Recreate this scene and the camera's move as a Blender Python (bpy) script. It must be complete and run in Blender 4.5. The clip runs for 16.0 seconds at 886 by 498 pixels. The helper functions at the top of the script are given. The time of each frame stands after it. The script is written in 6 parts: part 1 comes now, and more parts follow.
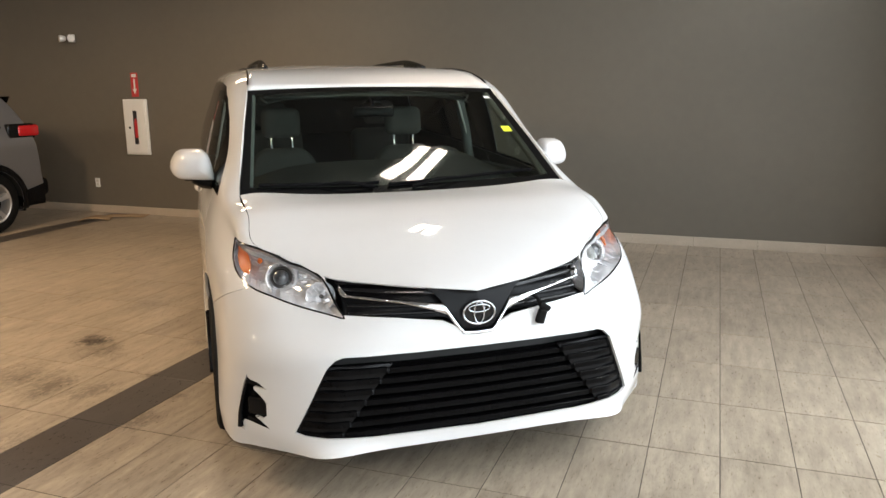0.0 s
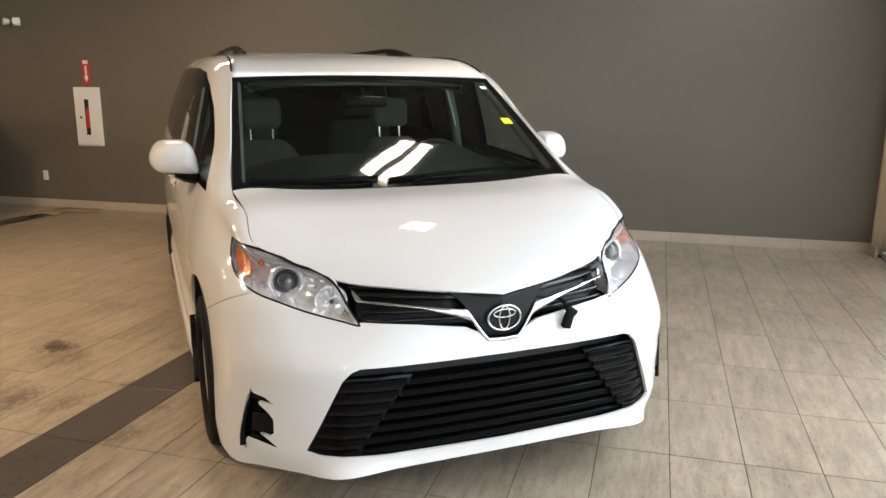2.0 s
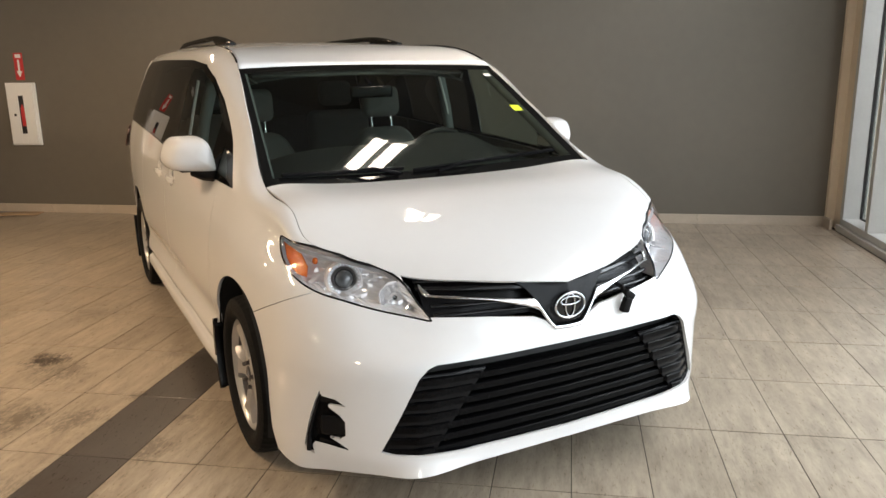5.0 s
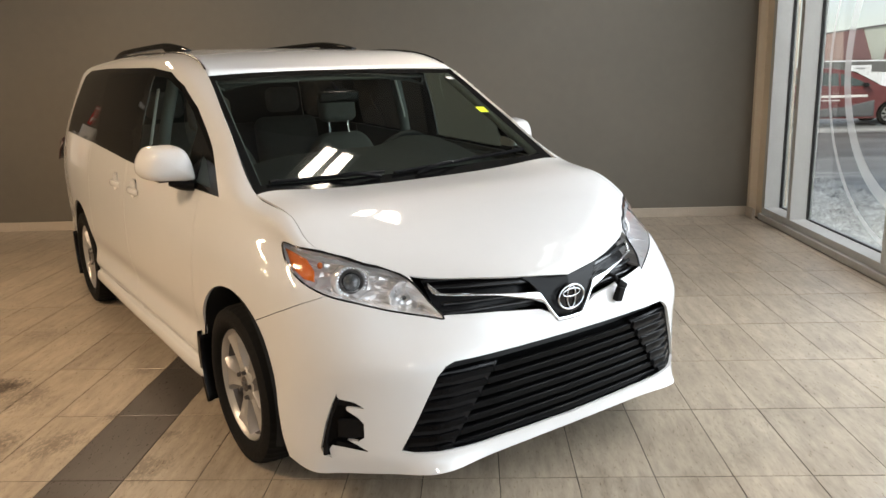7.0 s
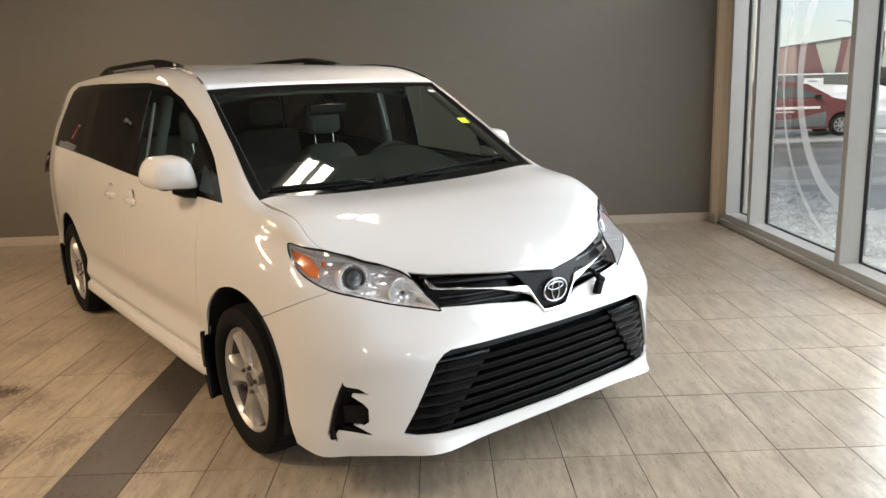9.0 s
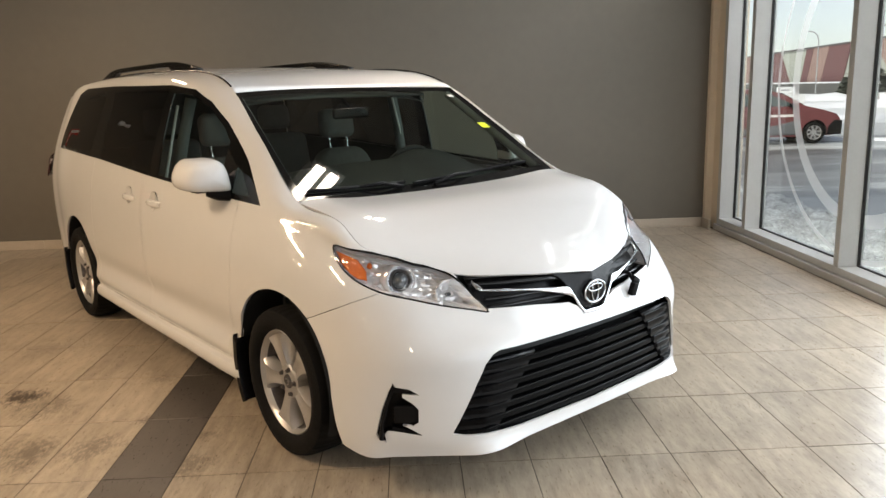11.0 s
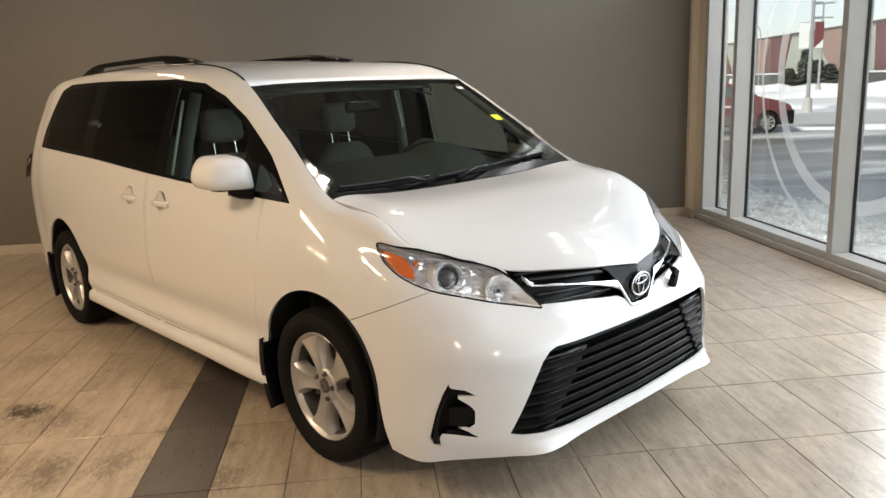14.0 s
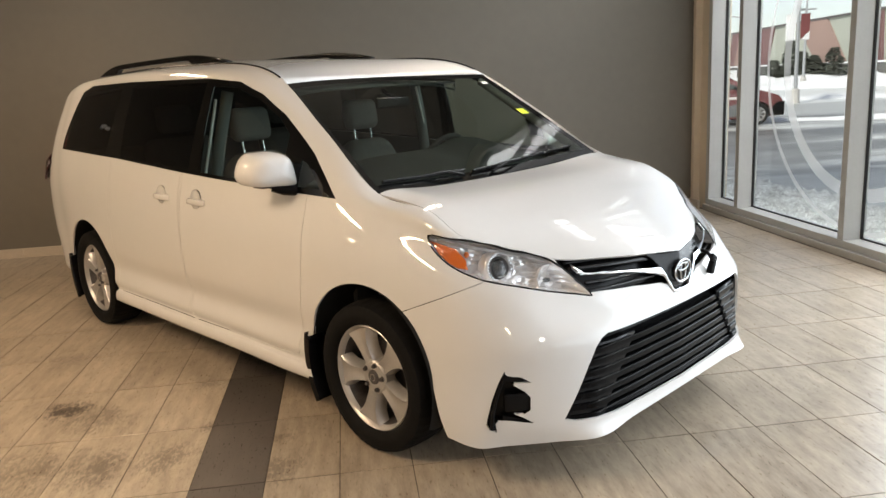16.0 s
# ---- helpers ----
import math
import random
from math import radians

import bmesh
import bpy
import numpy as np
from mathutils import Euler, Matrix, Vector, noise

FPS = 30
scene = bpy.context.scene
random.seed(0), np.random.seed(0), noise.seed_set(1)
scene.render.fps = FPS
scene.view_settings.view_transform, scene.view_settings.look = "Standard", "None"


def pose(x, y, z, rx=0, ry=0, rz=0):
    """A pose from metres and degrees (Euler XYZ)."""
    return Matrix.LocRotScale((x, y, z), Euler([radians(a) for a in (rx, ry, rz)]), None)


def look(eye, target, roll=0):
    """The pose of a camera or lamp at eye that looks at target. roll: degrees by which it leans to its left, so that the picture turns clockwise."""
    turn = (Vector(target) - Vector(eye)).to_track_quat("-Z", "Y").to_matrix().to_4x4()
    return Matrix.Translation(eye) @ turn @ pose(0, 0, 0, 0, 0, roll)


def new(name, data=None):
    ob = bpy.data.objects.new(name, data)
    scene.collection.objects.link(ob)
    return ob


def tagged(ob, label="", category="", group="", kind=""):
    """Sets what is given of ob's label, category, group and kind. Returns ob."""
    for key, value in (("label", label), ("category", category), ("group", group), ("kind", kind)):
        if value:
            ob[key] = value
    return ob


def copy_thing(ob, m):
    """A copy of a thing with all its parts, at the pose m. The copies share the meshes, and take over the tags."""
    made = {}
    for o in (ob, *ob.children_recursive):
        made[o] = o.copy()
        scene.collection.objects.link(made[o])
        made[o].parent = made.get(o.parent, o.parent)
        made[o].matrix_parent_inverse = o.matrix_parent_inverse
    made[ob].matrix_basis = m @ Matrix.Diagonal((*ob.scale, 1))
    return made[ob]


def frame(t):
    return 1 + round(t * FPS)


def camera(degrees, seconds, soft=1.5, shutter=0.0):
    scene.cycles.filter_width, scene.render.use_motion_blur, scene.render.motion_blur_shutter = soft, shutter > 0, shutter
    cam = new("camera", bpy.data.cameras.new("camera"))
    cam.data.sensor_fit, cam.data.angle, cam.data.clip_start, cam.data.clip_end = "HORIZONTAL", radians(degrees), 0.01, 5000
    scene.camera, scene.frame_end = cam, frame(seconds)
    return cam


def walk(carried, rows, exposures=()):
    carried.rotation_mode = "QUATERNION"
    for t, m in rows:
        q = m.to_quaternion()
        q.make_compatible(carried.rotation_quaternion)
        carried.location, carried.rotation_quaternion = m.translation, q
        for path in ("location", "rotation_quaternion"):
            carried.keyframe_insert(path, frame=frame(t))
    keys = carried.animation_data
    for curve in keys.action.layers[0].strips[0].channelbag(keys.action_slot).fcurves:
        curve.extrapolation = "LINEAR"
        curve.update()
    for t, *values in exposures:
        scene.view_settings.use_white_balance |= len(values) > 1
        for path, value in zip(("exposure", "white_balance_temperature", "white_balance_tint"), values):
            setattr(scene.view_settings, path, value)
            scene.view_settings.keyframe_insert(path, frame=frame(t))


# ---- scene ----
cam = camera(60.6, 16.0)
PATH = [
    (0, (1.456, -3.459, 1.609), (0.794, -1.618, 1.193), -0.5),
    (0.5, (1.38, -3.417, 1.592), (0.721, -1.576, 1.172), -0.4),
    (1, (1.267, -3.342, 1.581), (0.613, -1.501, 1.155), -0.4),
    (1.5, (1.183, -3.308, 1.578), (0.583, -1.452, 1.135), 0.1),
    (2, (1.119, -3.331, 1.589), (0.589, -1.452, 1.156), 0.2),
    (2.5, (1.04, -3.382, 1.593), (0.549, -1.492, 1.162), 0.4),
    (3, (0.961, -3.445, 1.599), (0.505, -1.546, 1.172), 0.5),
    (3.5, (0.901, -3.502, 1.602), (0.491, -1.59, 1.181), 0.3),
    (4, (0.827, -3.448, 1.588), (0.441, -1.536, 1.144), 0.0),
    (4.2, (0.784, -3.407, 1.594), (0.405, -1.496, 1.142), -0.2),
    (6.3, (0.326, -3.401, 1.591), (0.157, -1.464, 1.12), -1.6),
    (6.5, (0.297, -3.426, 1.593), (0.154, -1.487, 1.124), -1.7),
    (7, (0.255, -3.495, 1.594), (0.165, -1.55, 1.136), -1.8),
    (7.5, (0.237, -3.593, 1.586), (0.187, -1.642, 1.148), -2.0),
    (8, (0.232, -3.67, 1.585), (0.194, -1.717, 1.156), -2.3),
    (8.5, (0.203, -3.711, 1.585), (0.189, -1.756, 1.164), -2.2),
    (9, (0.149, -3.742, 1.588), (0.149, -1.787, 1.164), -2.1),
    (9.5, (0.084, -3.761, 1.59), (0.099, -1.804, 1.174), -2.0),
    (10, (0.007, -3.778, 1.59), (0.035, -1.821, 1.178), -1.9),
    (10.2, (-0.032, -3.793, 1.59), (0.005, -1.836, 1.181), -1.8),
    (12.5, (-0.308, -3.668, 1.582), (-0.182, -1.718, 1.153), -2.0),
    (13, (-0.383, -3.641, 1.577), (-0.253, -1.693, 1.139), -2.2),
    (13.5, (-0.46, -3.647, 1.586), (-0.308, -1.702, 1.146), -2.4),
    (14, (-0.519, -3.648, 1.585), (-0.318, -1.704, 1.157), -2.2),
    (14.5, (-0.578, -3.653, 1.585), (-0.355, -1.711, 1.16), -2.2),
    (15, (-0.649, -3.661, 1.584), (-0.419, -1.72, 1.16), -2.5),
    (15.5, (-0.725, -3.688, 1.587), (-0.494, -1.749, 1.155), -2.6),
    (16, (-0.772, -3.679, 1.585), (-0.54, -1.741, 1.149), -3.1),
]
walk(cam, [(t, look(eye, target, roll)) for t, eye, target, roll in PATH], exposures=[(0, 0.38, 6950, 13), (13, 0.36, 6950, 13), (16, 0.40, 6950, 13)])

from mathutils.bvhtree import BVHTree

# ---- world, sun and lamps ----
world = bpy.data.worlds.new("winter_sky")
scene.world = world
world.use_nodes = True
wn = world.node_tree
sky = wn.nodes.new("ShaderNodeTexSky")
sky.sky_type = "NISHITA"
sky.sun_disc = False
sky.sun_elevation, sky.sun_rotation = radians(38), radians(235)
sky.dust_density, sky.ozone_density = 0.2, 6.0
haze = wn.nodes.new("ShaderNodeHueSaturation")
haze.inputs["Saturation"].default_value = 0.42
wn.nodes["Background"].inputs["Strength"].default_value = 0.12
wn.links.new(sky.outputs[0], haze.inputs["Color"])
wn.links.new(haze.outputs[0], wn.nodes["Background"].inputs["Color"])

sun = new("sun", bpy.data.lights.new("sun", "SUN"))
sun.data.energy, sun.data.angle, sun.data.color = 3.9, radians(12), (1.0, 0.96, 0.9)
sun.matrix_world = look((-20, -14, 22), (0, 0, 0))


# ---- materials ----
def material(name, base, rough=0.5, metal=0.0, spread=0.0, scale=8.0, bump=0.0, bump_scale=60.0, coat=0.0, ior=1.5, spec=0.5, rough_spread=0.0):
    """A principled material; spread mottles the colour at two scales, bump gives a fine relief."""
    m = bpy.data.materials.new(name)
    m.use_nodes = True
    nt = m.node_tree
    b = nt.nodes["Principled BSDF"]
    b.inputs["Base Color"].default_value = (*base, 1)
    b.inputs["Roughness"].default_value = rough
    b.inputs["Metallic"].default_value = metal
    b.inputs["Coat Weight"].default_value = coat
    b.inputs["Coat Roughness"].default_value = 0.03
    b.inputs["IOR"].default_value = ior
    b.inputs["Specular IOR Level"].default_value = spec
    if spread or bump or rough_spread:
        co = nt.nodes.new("ShaderNodeTexCoord")
    if spread or rough_spread:
        big = nt.nodes.new("ShaderNodeTexNoise")
        big.inputs["Scale"].default_value, big.inputs["Detail"].default_value = scale, 3
        fine = nt.nodes.new("ShaderNodeTexNoise")
        fine.inputs["Scale"].default_value, fine.inputs["Detail"].default_value = scale * 9, 4
        nt.links.new(co.outputs["Object"], big.inputs["Vector"])
        nt.links.new(co.outputs["Object"], fine.inputs["Vector"])
        add = nt.nodes.new("ShaderNodeMath")
        add.operation = "ADD"
        nt.links.new(big.outputs["Fac"], add.inputs[0])
        nt.links.new(fine.outputs["Fac"], add.inputs[1])
    if spread:
        mp = nt.nodes.new("ShaderNodeMapRange")
        mp.inputs["From Min"].default_value, mp.inputs["From Max"].default_value = 0.6, 1.4
        mp.inputs["To Min"].default_value, mp.inputs["To Max"].default_value = 1 - spread, 1 + spread
        nt.links.new(add.outputs[0], mp.inputs["Value"])
        mul = nt.nodes.new("ShaderNodeVectorMath")
        mul.operation = "SCALE"
        mul.inputs[0].default_value = base
        nt.links.new(mp.outputs[0], mul.inputs["Scale"])
        nt.links.new(mul.outputs[0], b.inputs["Base Color"])
    if rough_spread:
        mr = nt.nodes.new("ShaderNodeMapRange")
        mr.inputs["From Min"].default_value, mr.inputs["From Max"].default_value = 0.6, 1.4
        mr.inputs["To Min"].default_value, mr.inputs["To Max"].default_value = max(rough - rough_spread, 0.01), rough + rough_spread
        nt.links.new(add.outputs[0], mr.inputs["Value"])
        nt.links.new(mr.outputs[0], b.inputs["Roughness"])
    if bump:
        bn = nt.nodes.new("ShaderNodeTexNoise")
        bn.inputs["Scale"].default_value, bn.inputs["Detail"].default_value = bump_scale, 3
        nt.links.new(co.outputs["Object"], bn.inputs["Vector"])
        bu = nt.nodes.new("ShaderNodeBump")
        bu.inputs["Strength"].default_value, bu.inputs["Distance"].default_value = bump, 0.004
        nt.links.new(bn.outputs["Fac"], bu.inputs["Height"])
        nt.links.new(bu.outputs[0], b.inputs["Normal"])
    return m


def glass(name, tint, clear=0.9, rough=0.0, base=0.045):
    """A thin pane: mostly clear with a tint, and a true mirror gloss by Fresnel."""
    m = bpy.data.materials.new(name)
    m.use_nodes = True
    nt = m.node_tree
    nt.nodes.remove(nt.nodes["Principled BSDF"])
    tr = nt.nodes.new("ShaderNodeBsdfTransparent")
    tr.inputs[0].default_value = (*(c * clear for c in tint), 1)
    gl = nt.nodes.new("ShaderNodeBsdfGlossy")
    gl.inputs["Roughness"].default_value = rough
    lw = nt.nodes.new("ShaderNodeLayerWeight")
    lw.inputs["Blend"].default_value = 0.5
    pw = nt.nodes.new("ShaderNodeMath")
    pw.operation = "POWER"
    pw.inputs[1].default_value = 5
    nt.links.new(lw.outputs["Facing"], pw.inputs[0])
    fr = nt.nodes.new("ShaderNodeMath")
    fr.operation = "MULTIPLY_ADD"
    fr.inputs[1].default_value, fr.inputs[2].default_value = 1 - base, base
    nt.links.new(pw.outputs[0], fr.inputs[0])
    mix = nt.nodes.new("ShaderNodeMixShader")
    nt.links.new(fr.outputs[0], mix.inputs[0])
    nt.links.new(tr.outputs[0], mix.inputs[1])
    nt.links.new(gl.outputs[0], mix.inputs[2])
    nt.links.new(mix.outputs[0], nt.nodes["Material Output"].inputs["Surface"])
    return m


def glow(name, colour, strength):
    m = bpy.data.materials.new(name)
    m.use_nodes = True
    b = m.node_tree.nodes["Principled BSDF"]
    b.inputs["Base Color"].default_value = (0.8, 0.8, 0.8, 1)
    b.inputs["Emission Color"].default_value = (*colour, 1)
    b.inputs["Emission Strength"].default_value = strength
    return m


PAINT = material("white_car_paint", (0.60, 0.597, 0.59), 0.55, 0, 0.012, 2.0, 0, 60, 1.0, spec=0.25)
SILVER_PAINT = material("silver_car_paint", (0.26, 0.26, 0.27), 0.3, 0.7, 0.03, 400.0, 0, 60, 1.0)
RED_PAINT = material("red_car_paint", (0.15, 0.036, 0.036), 0.45, 0, 0.12, 3.0, 0, 60, 0.3)
BLACK_GLOSS = material("gloss_black_plastic", (0.006, 0.006, 0.0065), 0.12, 0, 0.2, 20, spec=0.35)
BLACK_TRIM = material("black_window_trim", (0.004, 0.004, 0.004), 0.07, 0, 0.2, 20, spec=0.3)
BLACK_PLASTIC = material("grained_black_plastic", (0.005, 0.005, 0.0055), 0.26, 0, 0.2, 30, 0.1, 900, spec=0.13)
RUBBER = material("black_tyre_rubber", (0.0045, 0.0043, 0.0042), 0.75, 0, 0.35, 12, 0.3, 300, spec=0.15)
WELL = material("wheel_well_liner", (0.006, 0.006, 0.006), 0.9, 0, 0.3, 20, 0.4, 200)
CHROME = material("polished_chrome", (0.82, 0.83, 0.85), 0.06, 1.0)
ALLOY = material("silver_alloy_wheel", (0.43, 0.42, 0.41), 0.36, 0.6, 0.06, 10, 0, 60, 0.4)
DARK_METAL = material("brake_disc_metal", (0.12, 0.11, 0.11), 0.5, 0.8, 0.3, 30)
WINDSHIELD = glass("green_tinted_windshield", (0.74, 0.83, 0.77), 0.68)
SIDE_GLASS = glass("green_tinted_side_glass", (0.80, 0.88, 0.82), 0.86)
PRIVACY = glass("dark_privacy_glass", (0.16, 0.15, 0.145), 0.6)
CLEAR_LENS = glass("clear_lamp_lens", (1, 1, 1), 0.94)
PANE = glass("clear_window_pane", (0.95, 0.98, 0.97), 0.96)
SEAT = material("grey_seat_cloth", (0.135, 0.133, 0.127), 0.95, 0, 0.12, 30, 0.5, 1200)
DASH = material("dark_grey_dashboard", (0.018, 0.019, 0.02), 0.6, 0, 0.15, 15, 0.3, 900)
LINER = material("grey_headliner", (0.06, 0.063, 0.06), 0.95, 0, 0.06, 20)
PILLAR = material("grey_pillar_trim", (0.15, 0.16, 0.155), 0.8, 0, 0.06, 20)
AMBER = material("amber_lamp_plastic", (0.62, 0.13, 0.012), 0.15, 0, 0.1, 60, 0.4, 250, 0.6)
BRIGHT_RED_LAMP = material("bright_red_lamp_plastic", (0.55, 0.012, 0.015), 0.12, 0, 0.1, 40, 0, 60, 0.6)
RED_LAMP = material("red_lamp_plastic", (0.045, 0.005, 0.007), 0.12, 0, 0.1, 40, 0, 60, 0.6)
WALL_GREY = material("taupe_wall_paint", (0.137, 0.120, 0.095), 0.55, 0, 0.05, 1.3, 0.12, 350)
WALL_CREAM = material("cream_wall_paint", (0.74, 0.63, 0.49), 0.6, 0, 0.04, 2.0, 0.1, 350)
CEILING = material("grey_ceiling_paint", (0.28, 0.27, 0.255), 0.9, 0, 0.1, 3.0, 0.3, 200)
ALUMINIUM = material("anodised_aluminium", (0.58, 0.59, 0.58), 0.42, 0.25, 0.04, 6, 0.05, 400)
GASKET = material("black_gasket", (0.015, 0.015, 0.015), 0.6)
GROUT = material("dark_grout", (0.06, 0.048, 0.037), 0.9, 0, 0.25, 12, 0.3, 200)


# ---- mesh helpers ----
def part(name, bm, mat, parent=None, label="", smooth=None, solid=0.0):
    """Links a bmesh as one mesh object, under a thing or part if given; smooth: angle in degrees below which edges shade smooth."""
    me = bpy.data.meshes.new(name)
    bm.to_mesh(me)
    bm.free()
    for mm in (mat if isinstance(mat, (list, tuple)) else [mat]):
        me.materials.append(mm)
    if smooth:
        me.polygons.foreach_set("use_smooth", [True] * len(me.polygons))
        me.set_sharp_from_angle(angle=radians(smooth))
    ob = new(name, me)
    if parent is not None:
        ob.parent = parent
    if label:
        ob["label"] = label
    if solid:
        md = ob.modifiers.new("thickness", "SOLIDIFY")
        md.thickness, md.offset = solid, -1
    return ob


def empty(name, m=None):
    ob = new(name)
    ob.empty_display_size = 0.1
    if m is not None:
        ob.matrix_world = m
    return ob


def box(x0, x1, y0, y1, z0, z1, bevel=0.0, bm=None, m=None, seg=2):
    own = bmesh.new()
    bmesh.ops.create_cube(own, size=1.0)
    for v in own.verts:
        v.co = ((x0 + x1) / 2 + v.co.x * (x1 - x0), (y0 + y1) / 2 + v.co.y * (y1 - y0), (z0 + z1) / 2 + v.co.z * (z1 - z0))
    if bevel:
        bmesh.ops.bevel(own, geom=list(own.edges), offset=bevel, segments=seg, affect="EDGES", profile=0.5, clamp_overlap=True)
    if m is not None:
        own.transform(m)
    return join(bm, own)


def join(bm, own):
    """Adds own to bm, or gives own back where there is none."""
    if bm is None:
        return own
    me = bpy.data.meshes.new("tmp")
    own.to_mesh(me)
    bm.from_mesh(me)
    bpy.data.meshes.remove(me)
    own.free()
    return bm


def catmull(pts, n, closed=False):
    """Points of a smooth curve through pts, n steps a span."""
    pts = [np.array(p, float) for p in pts]
    k = len(pts)
    out = []
    for i in range(k if closed else k - 1):
        if closed:
            p0, p1, p2, p3 = pts[i - 1], pts[i], pts[(i + 1) % k], pts[(i + 2) % k]
        else:
            p1, p2 = pts[i], pts[i + 1]
            p0 = pts[i - 1] if i else 2 * p1 - p2
            p3 = pts[i + 2] if i + 2 < k else 2 * p2 - p1
        d0, d1, d2 = (max(np.linalg.norm(b - a), 1e-6) ** 0.5 for a, b in ((p0, p1), (p1, p2), (p2, p3)))
        m1 = d1 * ((p1 - p0) / d0 - (p2 - p0) / (d0 + d1) + (p2 - p1) / d1)
        m2 = d1 * ((p2 - p1) / d1 - (p3 - p1) / (d1 + d2) + (p3 - p2) / d2)
        for j in range(n):
            t = j / n
            t2, t3 = t * t, t * t * t
            out.append((2 * t3 - 3 * t2 + 1) * p1 + (t3 - 2 * t2 + t) * m1 + (-2 * t3 + 3 * t2) * p2 + (t3 - t2) * m2)
    if not closed:
        out.append(pts[-1])
    return out


def grid_mesh(rows, close_u=False, flip=False):
    """A quad sheet through a list of equally long rows of points."""
    bm = bmesh.new()
    vs = [[bm.verts.new(tuple(p)) for p in r] for r in rows]
    nr, nc = len(vs), len(vs[0])
    for i in range(nr - 1 + (1 if close_u else 0)):
        for j in range(nc - 1):
            q = [vs[i][j], vs[i][j + 1], vs[(i + 1) % nr][j + 1], vs[(i + 1) % nr][j]]
            if len(set(q)) == 4:
                bm.faces.new(q[::-1] if flip else q)
    return bm


def tube(pts, r, n=8, bm=None, taper=None):
    """A round bar along points."""
    own = bmesh.new()
    pts = [Vector(p) for p in pts]
    rings = []
    for i, p in enumerate(pts):
        d = (pts[min(i + 1, len(pts) - 1)] - pts[max(i - 1, 0)]).normalized()
        a = d.orthogonal().normalized() if i == 0 else (a - d * a.dot(d)).normalized()
        b = d.cross(a)
        rr = r * (taper(i / (len(pts) - 1)) if taper else 1)
        rings.append([own.verts.new(p + (a * math.cos(2 * math.pi * k / n) + b * math.sin(2 * math.pi * k / n)) * rr) for k in range(n)])
    for r0, r1 in zip(rings, rings[1:]):
        for k in range(n):
            own.faces.new((r0[k], r0[(k + 1) % n], r1[(k + 1) % n], r1[k]))
    own.faces.new(rings[0][::-1])
    own.faces.new(rings[-1])
    return join(bm, own)


def lathe(profile, n=48, axis="x", bm=None):
    """A surface of revolution round the x axis from (along, radius) pairs."""
    own = bmesh.new()
    rings = [[own.verts.new((a, r * math.cos(2 * math.pi * k / n), r * math.sin(2 * math.pi * k / n))) for k in range(n)] for a, r in profile]
    for r0, r1 in zip(rings, rings[1:]):
        for k in range(n):
            own.faces.new((r0[k], r0[(k + 1) % n], r1[(k + 1) % n], r1[k]))
    return join(bm, own)


def prism(poly, depth, bm=None, m=None, bevel=0.0):
    """A polygon in x, z pushed along +y by depth."""
    own = bmesh.new()
    a = [own.verts.new((x, 0, z)) for x, z in poly]
    b = [own.verts.new((x, depth, z)) for x, z in poly]
    n = len(a)
    own.faces.new(a)
    own.faces.new(b[::-1])
    for i in range(n):
        own.faces.new((a[i], b[i], b[(i + 1) % n], a[(i + 1) % n]))
    bmesh.ops.recalc_face_normals(own, faces=own.faces)
    if bevel:
        bmesh.ops.bevel(own, geom=list(own.edges), offset=bevel, segments=2, affect="EDGES", profile=0.5, clamp_overlap=True)
    if m is not None:
        own.transform(m)
    return join(bm, own)


def inside(p, poly):
    x, y = p
    hit = False
    for (x0, y0), (x1, y1) in zip(poly, poly[1:] + poly[:1]):
        if (y0 > y) != (y1 > y) and x < (x1 - x0) * (y - y0) / (y1 - y0) + x0:
            hit = not hit
    return hit


def inset(poly, d):
    """The polygon moved inwards by d."""
    n = len(poly)
    area = sum(a[0] * b[1] - b[0] * a[1] for a, b in zip(poly, poly[1:] + poly[:1]))
    sgn = 1 if area > 0 else -1
    out = []
    for i in range(n):
        p, q, r = (np.array(poly[k % n], float) for k in (i - 1, i, i + 1))
        e0, e1 = (q - p) / max(np.linalg.norm(q - p), 1e-9), (r - q) / max(np.linalg.norm(r - q), 1e-9)
        n0, n1 = sgn * np.array((-e0[1], e0[0])), sgn * np.array((-e1[1], e1[0]))
        b = n0 + n1
        b = b / max(np.linalg.norm(b), 1e-6)
        out.append(tuple(q + b * d / max(b.dot(n0), 0.5)))
    return out


SIDE = (Vector((0, 1, 0)), Vector((0, 0, 1)))
FRONT = (Vector((1, 0, 0)), Vector((0, 0, 1)))
DIAG = (Vector((0.8, 0.6, 0)), Vector((0, 0, 1)))


